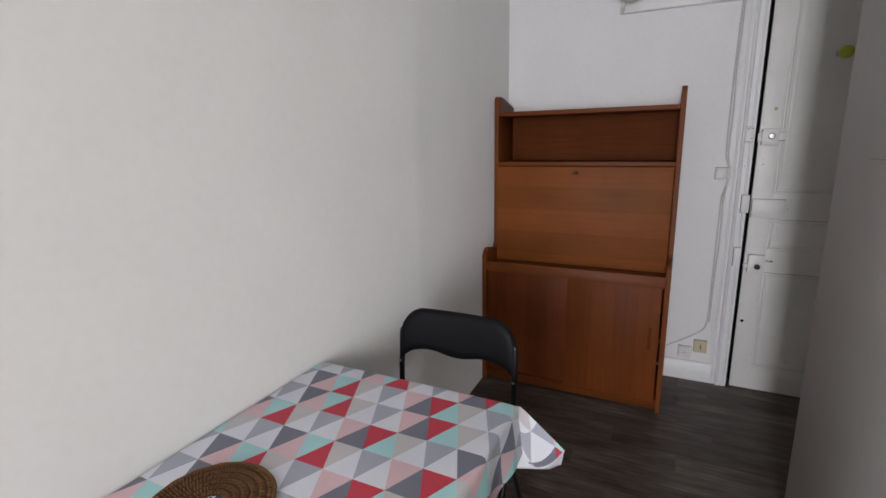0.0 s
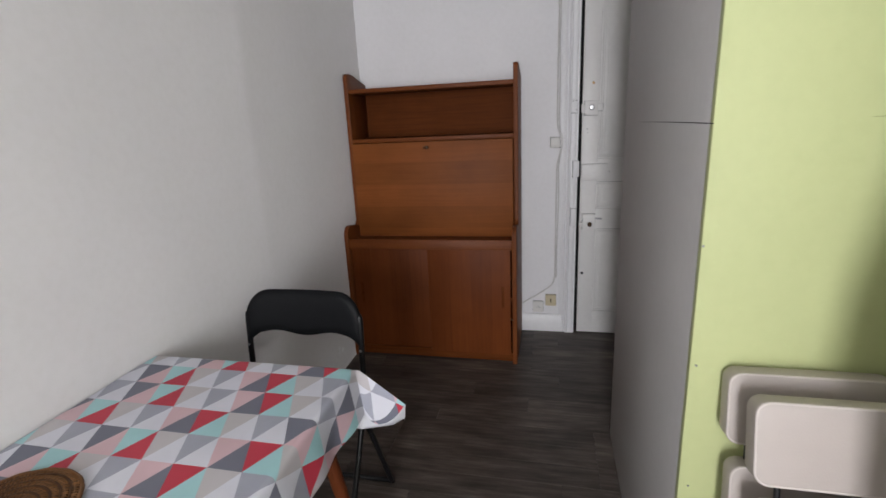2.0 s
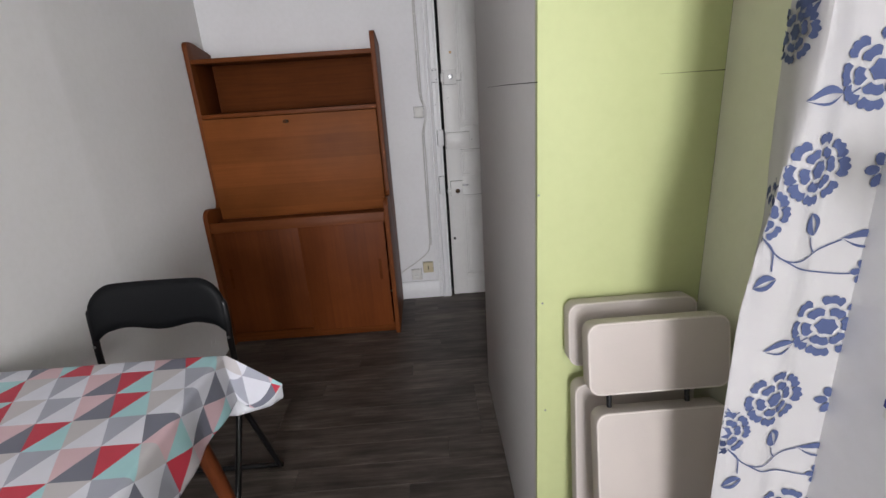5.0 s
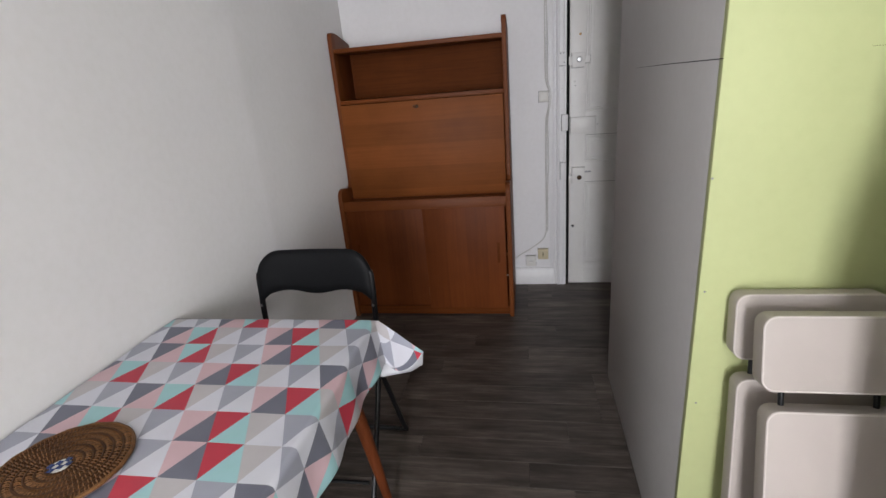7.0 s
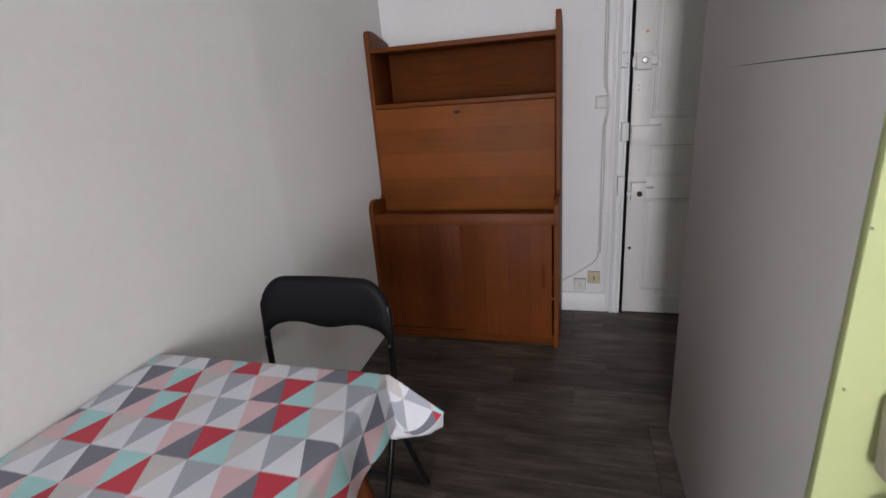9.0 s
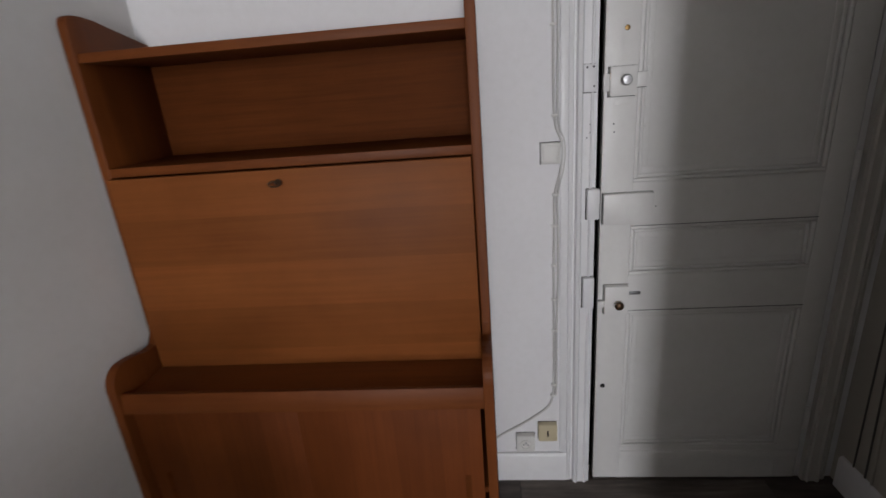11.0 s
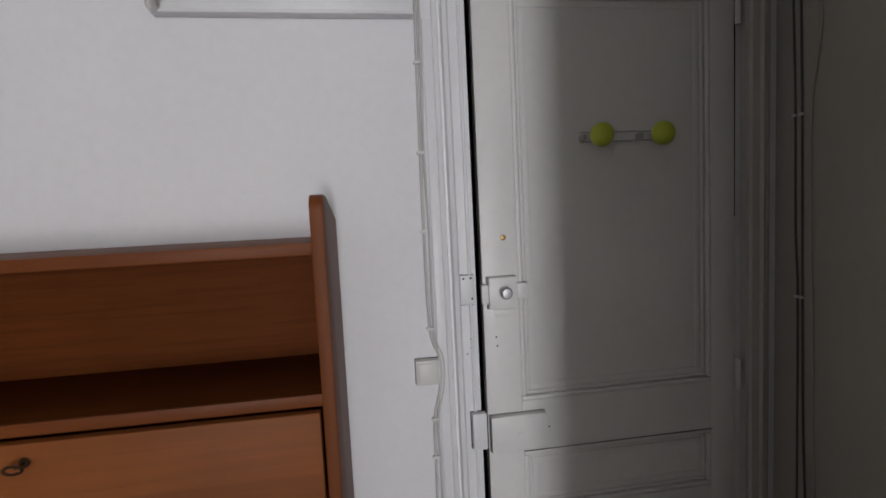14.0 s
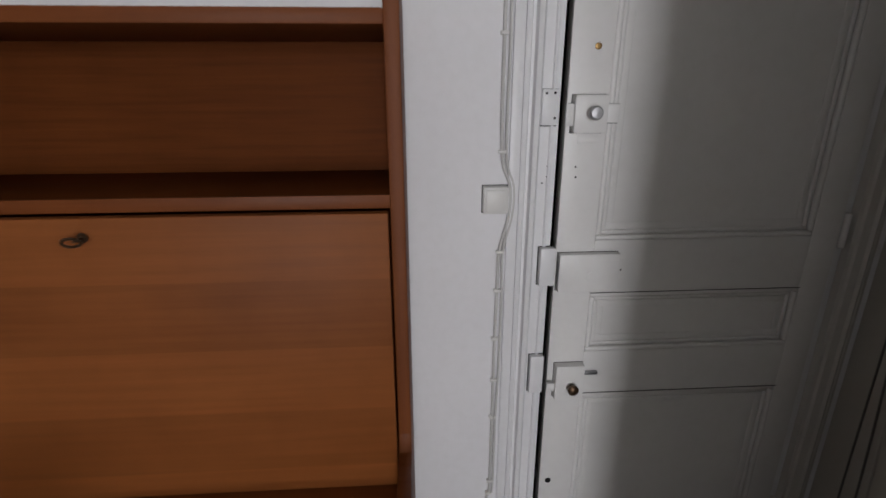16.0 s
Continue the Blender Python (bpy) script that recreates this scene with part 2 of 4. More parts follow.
def tube(points, r, sides=10, closed=False, bm=None):
    out = bmesh.new() if bm is None else bm
    pts = [Vector(p) for p in points]
    rings, n = [], len(pts)
    side = None
    for i, p in enumerate(pts):
        a = pts[i - 1] if i or closed else p
        c = pts[(i + 1) % n] if i < n - 1 or closed else p
        d = (c - a).normalized()
        if side is None:
            side = d.orthogonal().normalized()
        side = (side - d * side.dot(d)).normalized()
        up = d.cross(side)
        rr = r[i] if isinstance(r, (list, tuple)) else r
        rings.append([out.verts.new(p + rr * (math.cos(q) * side + math.sin(q) * up)) for q in (2 * math.pi * k / sides for k in range(sides))])
    for i in range(n if closed else n - 1):
        u, v = rings[i], rings[(i + 1) % n]
        for k in range(sides):
            out.faces.new((u[k], u[(k + 1) % sides], v[(k + 1) % sides], v[k]))
    if not closed:
        out.faces.new(rings[0][::-1]), out.faces.new(rings[-1])
    return out


def bend(points, n=8):
    """A smooth line through points (Catmull-Rom)."""
    p = [Vector(q) for q in points]
    p = [2 * p[0] - p[1], *p, 2 * p[-1] - p[-2]]
    out = []
    for i in range(1, len(p) - 2):
        for k in range(n):
            t = k / n
            out.append(0.5 * (2 * p[i] + (p[i + 1] - p[i - 1]) * t + (2 * p[i - 1] - 5 * p[i] + 4 * p[i + 1] - p[i + 2]) * t * t
                              + (3 * p[i] - p[i - 1] - 3 * p[i + 1] + p[i + 2]) * t ** 3))
    return [*out, p[-2]]


def turned(profile, x, y, z, axis=2, sides=20, sign=1):
    """A turned solid: (radius, height) pairs round an axis."""
    bm = bmesh.new()
    rings = []
    for r, h in profile:
        ring = []
        for k in range(sides):
            q = 2 * math.pi * k / sides
            a, b = r * math.cos(q), r * math.sin(q)
            h2 = h * sign
            ring.append(bm.verts.new({2: (x + a, y + b, z + h2), 1: (x + a, y + h2, z + b), 0: (x + h2, y + a, z + b)}[axis]))
        rings.append(ring)
    for u, v in zip(rings, rings[1:]):
        for k in range(sides):
            bm.faces.new((u[k], u[(k + 1) % sides], v[(k + 1) % sides], v[k]))
    bm.faces.new(rings[0]), bm.faces.new(rings[-1])
    bmesh.ops.recalc_face_normals(bm, faces=bm.faces)
    return bm


def ball(x, y, z, r, squash=1.0):
    return turned([(r * math.sin(a) + 1e-4, -squash * r * math.cos(a)) for a in (math.pi * k / 12 for k in range(13))], x, y, z, 1)


# ---- setting ----
H, FZ = 2.62, -0.03           # ceiling and floor heights
CRX, CRY = 0.056, 1.665      # the left wall's faint bend
CLX, CLY0, CLY1 = 1.555, 0.815, 1.888    # closet block: face, front, back
RX, NX = 1.932, 2.336        # near wall and entrance wall on the closet's side

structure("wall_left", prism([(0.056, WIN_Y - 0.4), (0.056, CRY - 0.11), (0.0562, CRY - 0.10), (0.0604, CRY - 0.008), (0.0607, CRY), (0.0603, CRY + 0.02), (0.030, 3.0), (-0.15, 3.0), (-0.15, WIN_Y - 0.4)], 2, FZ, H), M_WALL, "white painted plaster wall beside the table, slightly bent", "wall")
DX0, DX1, DH = 1.438, 2.204, 2.36      # doorway
_w = box(-0.15, DX0 - 0.085, 3.0, 3.18, FZ, H)
box(DX0 - 0.085, DX1 + 0.1, 3.0, 3.18, DH + 0.09, H, bm=_w)
box(DX1 + 0.1, NX + 0.15, 3.0, 3.18, FZ, H, bm=_w)
structure("wall_back", _w, M_WALL_BACK, "cool white painted wall behind the writing cabinet", "wall")
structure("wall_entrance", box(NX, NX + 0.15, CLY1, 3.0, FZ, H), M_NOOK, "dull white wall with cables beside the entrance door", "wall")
structure("wall_right", box(RX, RX + 0.15, WIN_Y, CLY0, FZ, H), M_CREAM, "cream-green wall behind the curtain", "wall")
_w = box(CRX, WIN[0], WIN_Y - 0.4, WIN_Y, FZ, H)
box(WIN[1], RX + 0.15, WIN_Y - 0.4, WIN_Y, FZ, H, bm=_w)
box(WIN[0], WIN[1], WIN_Y - 0.4, WIN_Y, FZ, WIN[2], bm=_w)
box(WIN[0], WIN[1], WIN_Y - 0.4, WIN_Y, WIN[3], H, bm=_w)
structure("wall_window", _w, M_WALL, "white painted wall with the window", "wall")
structure("ceiling", box(-0.15, NX + 0.15, WIN_Y - 0.4, 3.18, H, H + 0.12), M_CEIL, "plain white plaster ceiling", "ceiling")

part("panel", box(RX - 0.034, RX - 0.0005, -0.9, 0.425, FZ, 2.2, 0.002), M_WALL_BACK, bpy.data.objects["wall_right"], "cool white board beyond the curtain")

# closet block: boards with an open joint at 1.4 m
SEAM = 1.398
_c = box(CLX + 0.02, NX + 0.15, CLY0 + 0.02, CLY1 - 0.004, FZ, H)
closet = structure("wall_closet", _c, M_VOID, "built-in closet of painted boards", "closet")
part("panel", box(CLX, CLX + 0.02, CLY0 + 0.006, CLY1, FZ, H, 0.001), M_GREY, closet, "light grey painted side board")
part("panel", box(CLX, RX, CLY0, CLY0 + 0.02, FZ, H, 0.001), M_GREEN, closet, "lime green painted front board")
part("joint", prism([(CLY0 + 0.0005, SEAM - 0.0012), (1.18, SEAM - 0.0045), (1.58, SEAM - 0.010), (1.58, SEAM - 0.0095), (1.18, SEAM - 0.0025), (CLY0 + 0.0005, SEAM + 0.0008)], 0, CLX - 0.0004, CLX + 0.001), M_VOID, closet, "open joint between boards")
part("joint", prism([(1.80, SEAM - 0.0002), (RX, SEAM - 0.0008), (RX, SEAM + 0.0008), (1.80, SEAM + 0.0002)], 1, CLY0 - 0.0004, CLY0 + 0.001), M_VOID, closet)
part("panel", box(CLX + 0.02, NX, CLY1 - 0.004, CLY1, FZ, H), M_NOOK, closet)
for _x, _z in ((1.567, 0.915), (1.558, 1.169), (1.575, 0.62)):
    part("screw", turned([(0.0026, 0), (0.002, 0.001)], _x, CLY0, _z, 1, 10, -1), M_METAL, closet)

# window behind the walker
win = structure("window_1", box(WIN[0], WIN[0] + 0.05, WIN_Y - 0.32, WIN_Y - 0.26, WIN[2], WIN[3], 0.004), M_TRIM, "white painted wooden window", "window")
part("window_frame", box(WIN[1] - 0.05, WIN[1], WIN_Y - 0.32, WIN_Y - 0.26, WIN[2], WIN[3], 0.004), M_TRIM, win)
part("window_frame", box(WIN[0] + 0.05, WIN[1] - 0.05, WIN_Y - 0.32, WIN_Y - 0.26, WIN[2], WIN[2] + 0.05, 0.004), M_TRIM, win)
part("window_frame", box(WIN[0] + 0.05, WIN[1] - 0.05, WIN_Y - 0.32, WIN_Y - 0.26, WIN[3] - 0.05, WIN[3], 0.004), M_TRIM, win)
part("window_sill", box(WIN[0] - 0.04, WIN[1] + 0.04, WIN_Y + 0.001, WIN_Y + 0.05, WIN[2] - 0.03, WIN[2] - 0.002, 0.004), M_TRIM, win)

# skirting and door surround
structure("baseboard", prism([(2.982, FZ), (2.999, FZ), (2.999, 0.095), (2.990, 0.095), (2.982, 0.085)], 0, 1.06, 1.352), M_TRIM, "white painted wooden baseboard on the back wall", "baseboard")
structure("baseboard_entrance", prism([(NX - 0.016, FZ), (NX - 0.0005, FZ), (NX - 0.0005, 0.1), (NX - 0.008, 0.1), (NX - 0.016, 0.09)], 1, CLY1, 2.96), M_TRIM, "white painted baseboard in the entrance", "baseboard")
ARCH = [(0.0, 3.0), (0.0, 2.985), (0.010, 2.982), (0.014, 2.988), (0.020, 2.988), (0.024, 2.972), (0.034, 2.968), (0.040, 2.975), (0.060, 2.975), (0.063, 2.970), (0.068, 2.970), (0.071, 2.978), (0.082, 2.978), (0.082, 3.0)]
trim = structure("trim_door", prism([(1.353 + u, v) for u, v in ARCH], 2, FZ, DH + 0.09), M_TRIM, "moulded white painted door surround", "door frame")
# this side's paint colour carries the shade of the nook
part("jamb", prism([(DX1 + 0.1 - u, v) for u, v in ARCH][::-1], 2, FZ, DH + 0.09), M_JAMB, trim, "cream white jamb, the nook's shade put into its duller colour")
part("head", prism([(v, DH + 0.085 - u) for u, v in ARCH], 0, DX0, DX1 + 0.016), M_TRIM, trim)
# near-black colour puts the gap's shade on this lining and the stop
part("lining", box(DX0 - 0.083, DX0 - 0.001, 3.001, 3.139, FZ, DH + 0.088), M_VOID, trim, "door lining blackened with the shade of the gap beside the leaf")
part("lining", box(DX1 + 0.001, DX1 + 0.098, 3.001, 3.139, FZ, DH + 0.088), M_TRIM, trim)
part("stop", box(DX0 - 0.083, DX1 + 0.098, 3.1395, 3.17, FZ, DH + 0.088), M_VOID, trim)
part("batten", box(1.3275, 1.3528, 2.9915, 2.9996, 0.096, 2.156, 0.001), M_TRIM, trim, "flat white batten beside the moulding")
part("slot", box(1.381, 1.384, 2.9742, 2.98, 1.56, 2.40), M_CABLE, trim)


# ---- entrance door ----
def panelled_door():
    x0, x1, y0, y1 = DX0 + 0.017, DX1 - 0.008, 2.990, 3.028
    d = thing("door_1", (x0 + x1) / 2, y0, FZ, "white painted panelled entrance door, shut, with old rim locks", "door")
    d["kind"] = "structure"
    px0, px1 = 1.553, 2.122
    fields = [(1.145, 2.236), (0.830, 1.003), (0.120, 0.700)]
    stiles = box(x0, px0, y0, y1, FZ + 0.006, DH - 0.005, 0.002)
    box(px1, x1, y0, y1, FZ + 0.006, DH - 0.005, 0.002, bm=stiles)
    part("stile", stiles, M_DOOR, d)
    rails = [(FZ + 0.006, 0.120), (0.700, 0.830), (1.003, 1.145), (2.236, DH - 0.005)]
    for a, b in rails:
        part("rail", box(px0, px1, y0 + 0.0005, y1, a, b), M_DOOR, d)
    for a, b in fields:
        p = part("panel", box(px0, px1, y0 + 0.013, y1 - 0.01, a, b), M_DOOR, d)
        m = bmesh.new()
        for s, w, top, low in ((0.0, 0.013, -0.0012, 0.013), (0.015, 0.010, 0.0065, 0.013), (0.028, 0.016, 0.0108, 0.013)):
            for u0, u1, v0, v1 in ((px0 + s, px1 - s, a + s, a + s + w), (px0 + s, px1 - s, b - s - w, b - s), (px0 + s, px0 + s + w, a + s + w, b - s - w), (px1 - s - w, px1 - s, a + s + w, b - s - w)):
                box(u0, u1, y0 + top, y0 + low, v0, v1, min(0.0048, (low - top) * 0.48), 3, m)
        part("moulding", m, M_DOOR, p)
    part("kick_moulding", box(x0 + 0.1, x1, y0 - 0.006, y0 - 0.0002, 0.075, 0.105, 0.003), M_DOOR, d)
    # dark strips: paint cracks, and shade drawn along mouldings and round lock cases
    for a, b, z in ((px0, px1, 1.003), (px0, px1, 0.700)):
        part("crack_shadow", box(a, b, y0 - 0.0028, y0 - 0.0012, z - 0.0009, z + 0.0007), M_CRACK_SHADOW, d)
    for a, b, c, e in ((1.466, 1.543, 1.410, 1.494), (1.459, 1.613, 1.016, 1.116), (1.472, 1.551, 0.696, 0.800), (1.543, 1.575, 1.432, 1.474)):
        part("crack_shadow", box(a - 0.0012, b + 0.0014, y0 - 0.0014, y0 - 0.0002, c - 0.0022, e + 0.0006), M_CRACK_SHADOW, d)
    # upper latch
    case = part("lock_case", box(1.466, 1.543, y0 - 0.028, y0 - 0.0005, 1.410, 1.494, 0.003), M_DOOR, d, "white painted rim lock case")
    part("knob", turned([(0.006, 0), (0.006, 0.012), (0.015, 0.014), (0.016, 0.022), (0.012, 0.028), (0.001, 0.029)], 1.507, y0 - 0.028, 1.455, 1, 18, -1), M_CHROME, case, "chrome turn knob")
    part("bolt", box(1.543, 1.574, y0 - 0.018, y0 - 0.001, 1.432, 1.474, 0.002), M_DOOR, case)
    part("bolt", box(1.448, 1.466, y0 - 0.022, y0 - 0.004, 1.425, 1.475, 0.002), M_DOOR, case)
    part("scar", box(1.485, 1.536, y0 - 0.0022, y0 - 0.0002, 1.385, 1.403, 0.0008), M_DOOR, d)
    # middle case
    mid = part("lock_case", box(1.459, 1.613, y0 - 0.024, y0 - 0.0005, 1.016, 1.116, 0.003), M_DOOR, d, "white painted rectangular lock case")
    part("escutcheon", turned([(0.015, 0), (0.015, 0.0015), (0.012, 0.002)], 1.545, y0 - 0.024, 1.056, 1, 22, -1), M_DOOR, mid)
    # lower latch
    low = part("lock_case", box(1.472, 1.551, y0 - 0.026, y0 - 0.0005, 0.696, 0.800, 0.003), M_DOOR, d, "white painted rim lock case")
    part("knob", turned([(0.006, 0), (0.006, 0.010), (0.014, 0.012), (0.015, 0.020), (0.010, 0.025), (0.001, 0.026)], 1.516, y0 - 0.026, 0.738, 1, 18, -1), M_BRONZE, low, "dark bronze turn knob")
    part("bolt", box(1.552, 1.592, y0 - 0.012, y0 - 0.001, 0.764, 0.772, 0.001), M_METAL, low)
    part("bolt", box(1.450, 1.472, y0 - 0.02, y0 - 0.003, 0.722, 0.746, 0.002), M_DOOR, low)
    part("peephole", turned([(0.0075, 0), (0.0075, 0.003), (0.005, 0.004), (0.001, 0.0035)], 1.516, y0, 1.596, 1, 16, -1), M_BRASS, d, "brass peephole")
    part("bolt_hole", turned([(0.009, 0), (0.008, 0.002), (0.001, 0.002)], 1.481, y0, 0.398, 1, 14, -1), M_VOID, d, "black bolt hole")
    for dx, dz in ((0.0, 1.395), (-0.035, 1.33), (-0.033, 1.305), (0.105, 1.065)):
        part("nail_hole", turned([(0.0025, 0), (0.002, 0.001)], 1.522 + dx, y0, dz, 1, 8, -1), M_VOID, d)
    for z in (2.19, 1.16, 0.25):
        part("hinge", tube([(x1 + 0.004, y0 - 0.008, z - 0.045), (x1 + 0.004, y0 - 0.008, z + 0.045)], 0.008), M_DOOR, d)
    part("hinge_gap", prism([(x1 - 0.0005, 1.62), (x1 + 0.001, 1.62), (x1 + 0.003, DH - 0.02), (x1 - 0.002, DH - 0.02)], 1, y0 - 0.0006, y0 + 0.002), M_VOID, d, "dark gap beside the hinges")
    return d


door = panelled_door()
# keeps on the surround
for _a, _b, _c, _e in ((1.390, 1.427, 1.428, 1.506), (1.406, 1.4375, 1.040, 1.138), (1.398, 1.434, 0.728, 0.838)):
    # dark rim standing for crack and shadow round each keep
    part("crack_shadow", box(_a - 0.0026, _b + 0.0008, 2.9722, 2.9742, _c - 0.0028, _e + 0.0010), M_CRACK_SHADOW, trim)
k = part("strike", box(1.390, 1.427, 2.960, 2.9745, 1.428, 1.506, 0.002), M_TRIM, trim, "white painted strike plate with screw holes")
for _x, _z in ((1.399, 1.497), (1.418, 1.498), (1.420, 1.444)):
    part("screw_hole", turned([(0.003, 0), (0.0025, 0.001)], _x, 2.960, _z, 1, 8, -1), M_VOID, k)
part("strike", box(1.406, 1.444, 2.952, 2.9745, 1.040, 1.138, 0.003), M_TRIM, trim)
part("strike", box(1.398, 1.434, 2.956, 2.9745, 0.728, 0.838, 0.003), M_TRIM, trim)
for _x, _z in ((1.414, 1.335), (1.414, 1.31), (1.404, 1.295)):
    part("nail_hole", turned([(0.002, 0), (0.0015, 0.001)], _x, 2.9745, _z, 1, 8, -1), M_VOID, trim)


# chipped paint low on the wall behind the chair
for _y, _z, _h in ((2.235, 0.108, 0.034), (2.285, 0.095, 0.022), (2.190, 0.080, 0.014)):
    part("paint_chip", prism([(_y, _z), (_y + 0.012, _z + _h), (_y + 0.017, _z + _h * 0.8), (_y + 0.004, _z - 0.004)], 0, 0.0440, 0.0492), M_TRIM, bpy.data.objects["wall_left"])


# ---- coat hooks ----
def hook_rack():
    d = thing("coat_hook_rack", 1.86, 2.99, 1.85, "wire coat rack with two yellow-green ball hooks on the door", "coat hook")
    for z in (1.838, 1.862):
        part("wire", tube([(1.732, 2.975, z), (1.962, 2.975, z)], 0.0021, 8), M_STEEL, d)
    for x in (1.745, 1.908):
        part("bracket", box(x - 0.005, x + 0.005, 2.974, 3.002, 1.843, 1.858, 0.002), M_STEEL, d)
    for x in (1.767, 1.936):
        arm = part("arm", tube([(x, 2.976, 1.85), (x, 2.94, 1.853)], 0.005, 10), M_METAL, d)
        part("ball", ball(x, 2.922, 1.848, 0.031, 0.8), M_LIME, arm, "yellow-green ball")
    return d


hook_rack()


# ---- cables, switch, sockets ----
def cable(name, pts, r, mat, label, clips=(), clip_size=0.008):
    c = thing(name, *pts[0], label, "cable")
    part("wire", tube(bend(pts, 6), r, 8), mat, c)
    for x, y, z, w in clips:
        part("clip", box(x - w / 2, x + w / 2, y - 0.006, y + 0.006, z - 0.004, z + 0.004, 0.0015), M_PLASTIC, c)
    return c


_zs = [2.60, 2.05, 1.825, 1.623, 1.367, 1.285, 1.21, 1.12, 1.015, 0.877, 0.75, 0.629, 0.405, 0.36]
_xs = [1.320, 1.311, 1.308, 1.307, 1.310, 1.332, 1.331, 1.311, 1.309, 1.307, 1.307, 1.307, 1.306, 1.303]
_run = [(x, 2.994, z) for x, z in zip(_xs, _zs)]
cable("cable", [*_run, (1.282, 2.994, 0.305), (1.20, 2.994, 0.24), (1.12, 2.994, 0.19), (1.085, 2.994, 0.165)], 0.0042, M_CABLE, "white painted cable clipped down the back wall", [(x, 2.993, z, 0.018) for x, z in zip(_xs[1:], _zs[1:]) if abs(x - 1.3315) > 0.003])
cable("cable", [(x + 0.011 + 0.003 * math.sin(9 * z), 2.994, z) for x, _, z in _run], 0.0036, M_CABLE, "second white painted cable beside the door surround")
_cz = [FZ + 0.02, 0.5, 0.95, 1.39, 1.58, 1.886, 2.10, 2.27, 2.6]
for _cy, _r, _m in (([2.905, 2.912, 2.916, 2.919, 2.928, 2.932, 2.938, 2.944, 2.948], 0.0028, M_DARKCABLE),
                    ([2.85, 2.87, 2.895, 2.904, 2.907, 2.911, 2.916, 2.920, 2.922], 0.0030, M_DARKCABLE),
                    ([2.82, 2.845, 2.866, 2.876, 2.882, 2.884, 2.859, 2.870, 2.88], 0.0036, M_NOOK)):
    cable("cable", [(NX - 0.004, y, z) for y, z in zip(_cy, _cz)], _r, _m, "thin cable running up the entrance wall",
          [(NX - 0.005, _cy[k], _cz[k], 0.012) for k in (3, 5)] if _m is not M_NOOK else ())


def light_switch():
    d = thing("light_switch", 1.297, 2.99, 1.258, "square off-white surface light switch", "light switch")
    b = part("body", box(1.266, 1.326, 2.972, 2.9995, 1.222, 1.287, 0.003), M_PLASTIC, d)
    # dark sheet that draws the shadow line round the switch
    part("gap", box(1.2646, 1.3274, 2.9975, 2.9995, 1.2200, 1.2884), M_CRACK_SHADOW, b)
    part("rocker", box(1.272, 1.320, 2.968, 2.973, 1.228, 1.281, 0.002), M_PLASTIC, b)


def socket(x, z, mat, slot, label):
    d = thing("wall_socket", x, 2.99, z, label, "socket")
    b = part("body", box(x - 0.035, x + 0.035, 2.975, 2.9995, z - 0.037, z + 0.037, 0.003), mat, d)
    # dark sheet behind the body, drawn as its shadow outline
    part("gap", box(x - 0.0363, x + 0.0363, 2.9970, 2.9995, z - 0.0385, z + 0.0380), M_CRACK_SHADOW, b)
    if slot:
        part("slot", box(x - 0.003, x + 0.003, 2.9735, 2.9752, z - 0.013, z + 0.013), M_VOID, b)
    else:
        part("well", turned([(0.021, 0), (0.021, 0.004), (0.018, 0.004), (0.017, 0.0005), (0.001, 0.0005)], x, 2.975, z, 1, 20, -1), M_PLASTIC, b)
        part("pin", tube([(x, 2.975, z + 0.008), (x, 2.966, z + 0.008)], 0.003), M_CHROME, b)
        for s in (-0.008, 0.008):
            part("contact", turned([(0.003, 0), (0.002, 0.001)], x + s, 2.9743, z - 0.002, 1, 8, -1), M_VOID, b)


light_switch()
socket(1.197, 0.150, M_PLASTIC, False, "white wall socket above the baseboard")
socket(1.281, 0.200, M_IVORY, True, "ivory telephone socket with a slot")


# ---- meter board high on the wall ----
def meter_board():
    d = thing("wall_cabinet", 1.02, 2.97, 2.135, "white painted boxed-in board high on the back wall", "cabinet")
    part("body", box(0.709, 1.304, 2.972, 2.9995, 2.166, 2.56, 0.001), M_TRIM, d)
    part("ledge", box(0.703, 1.306, 2.964, 2.9995, 2.157, 2.1655, 0.002), M_TRIM, d)


def globe_lamp():
    d = thing("wall_lamp", 0.76, 2.93, 2.2, "white round glass wall lamp, switched off", "lamp")
    part("globe", turned([(0.001, -0.092)] + [(0.092 * math.sin(a), -0.092 * math.cos(a)) for a in (math.pi * k / 14 for k in range(1, 14))] + [(0.001, 0.092)], 0.765, 2.875, 2.285, 2, 24), M_PLASTIC, d, "white glass globe")
    part("bracket", tube([(0.715, 2.998, 2.17), (0.715, 2.95, 2.165), (0.73, 2.90, 2.205)], 0.011, 10), M_PLASTIC, d)


globe_lamp()
meter_board()


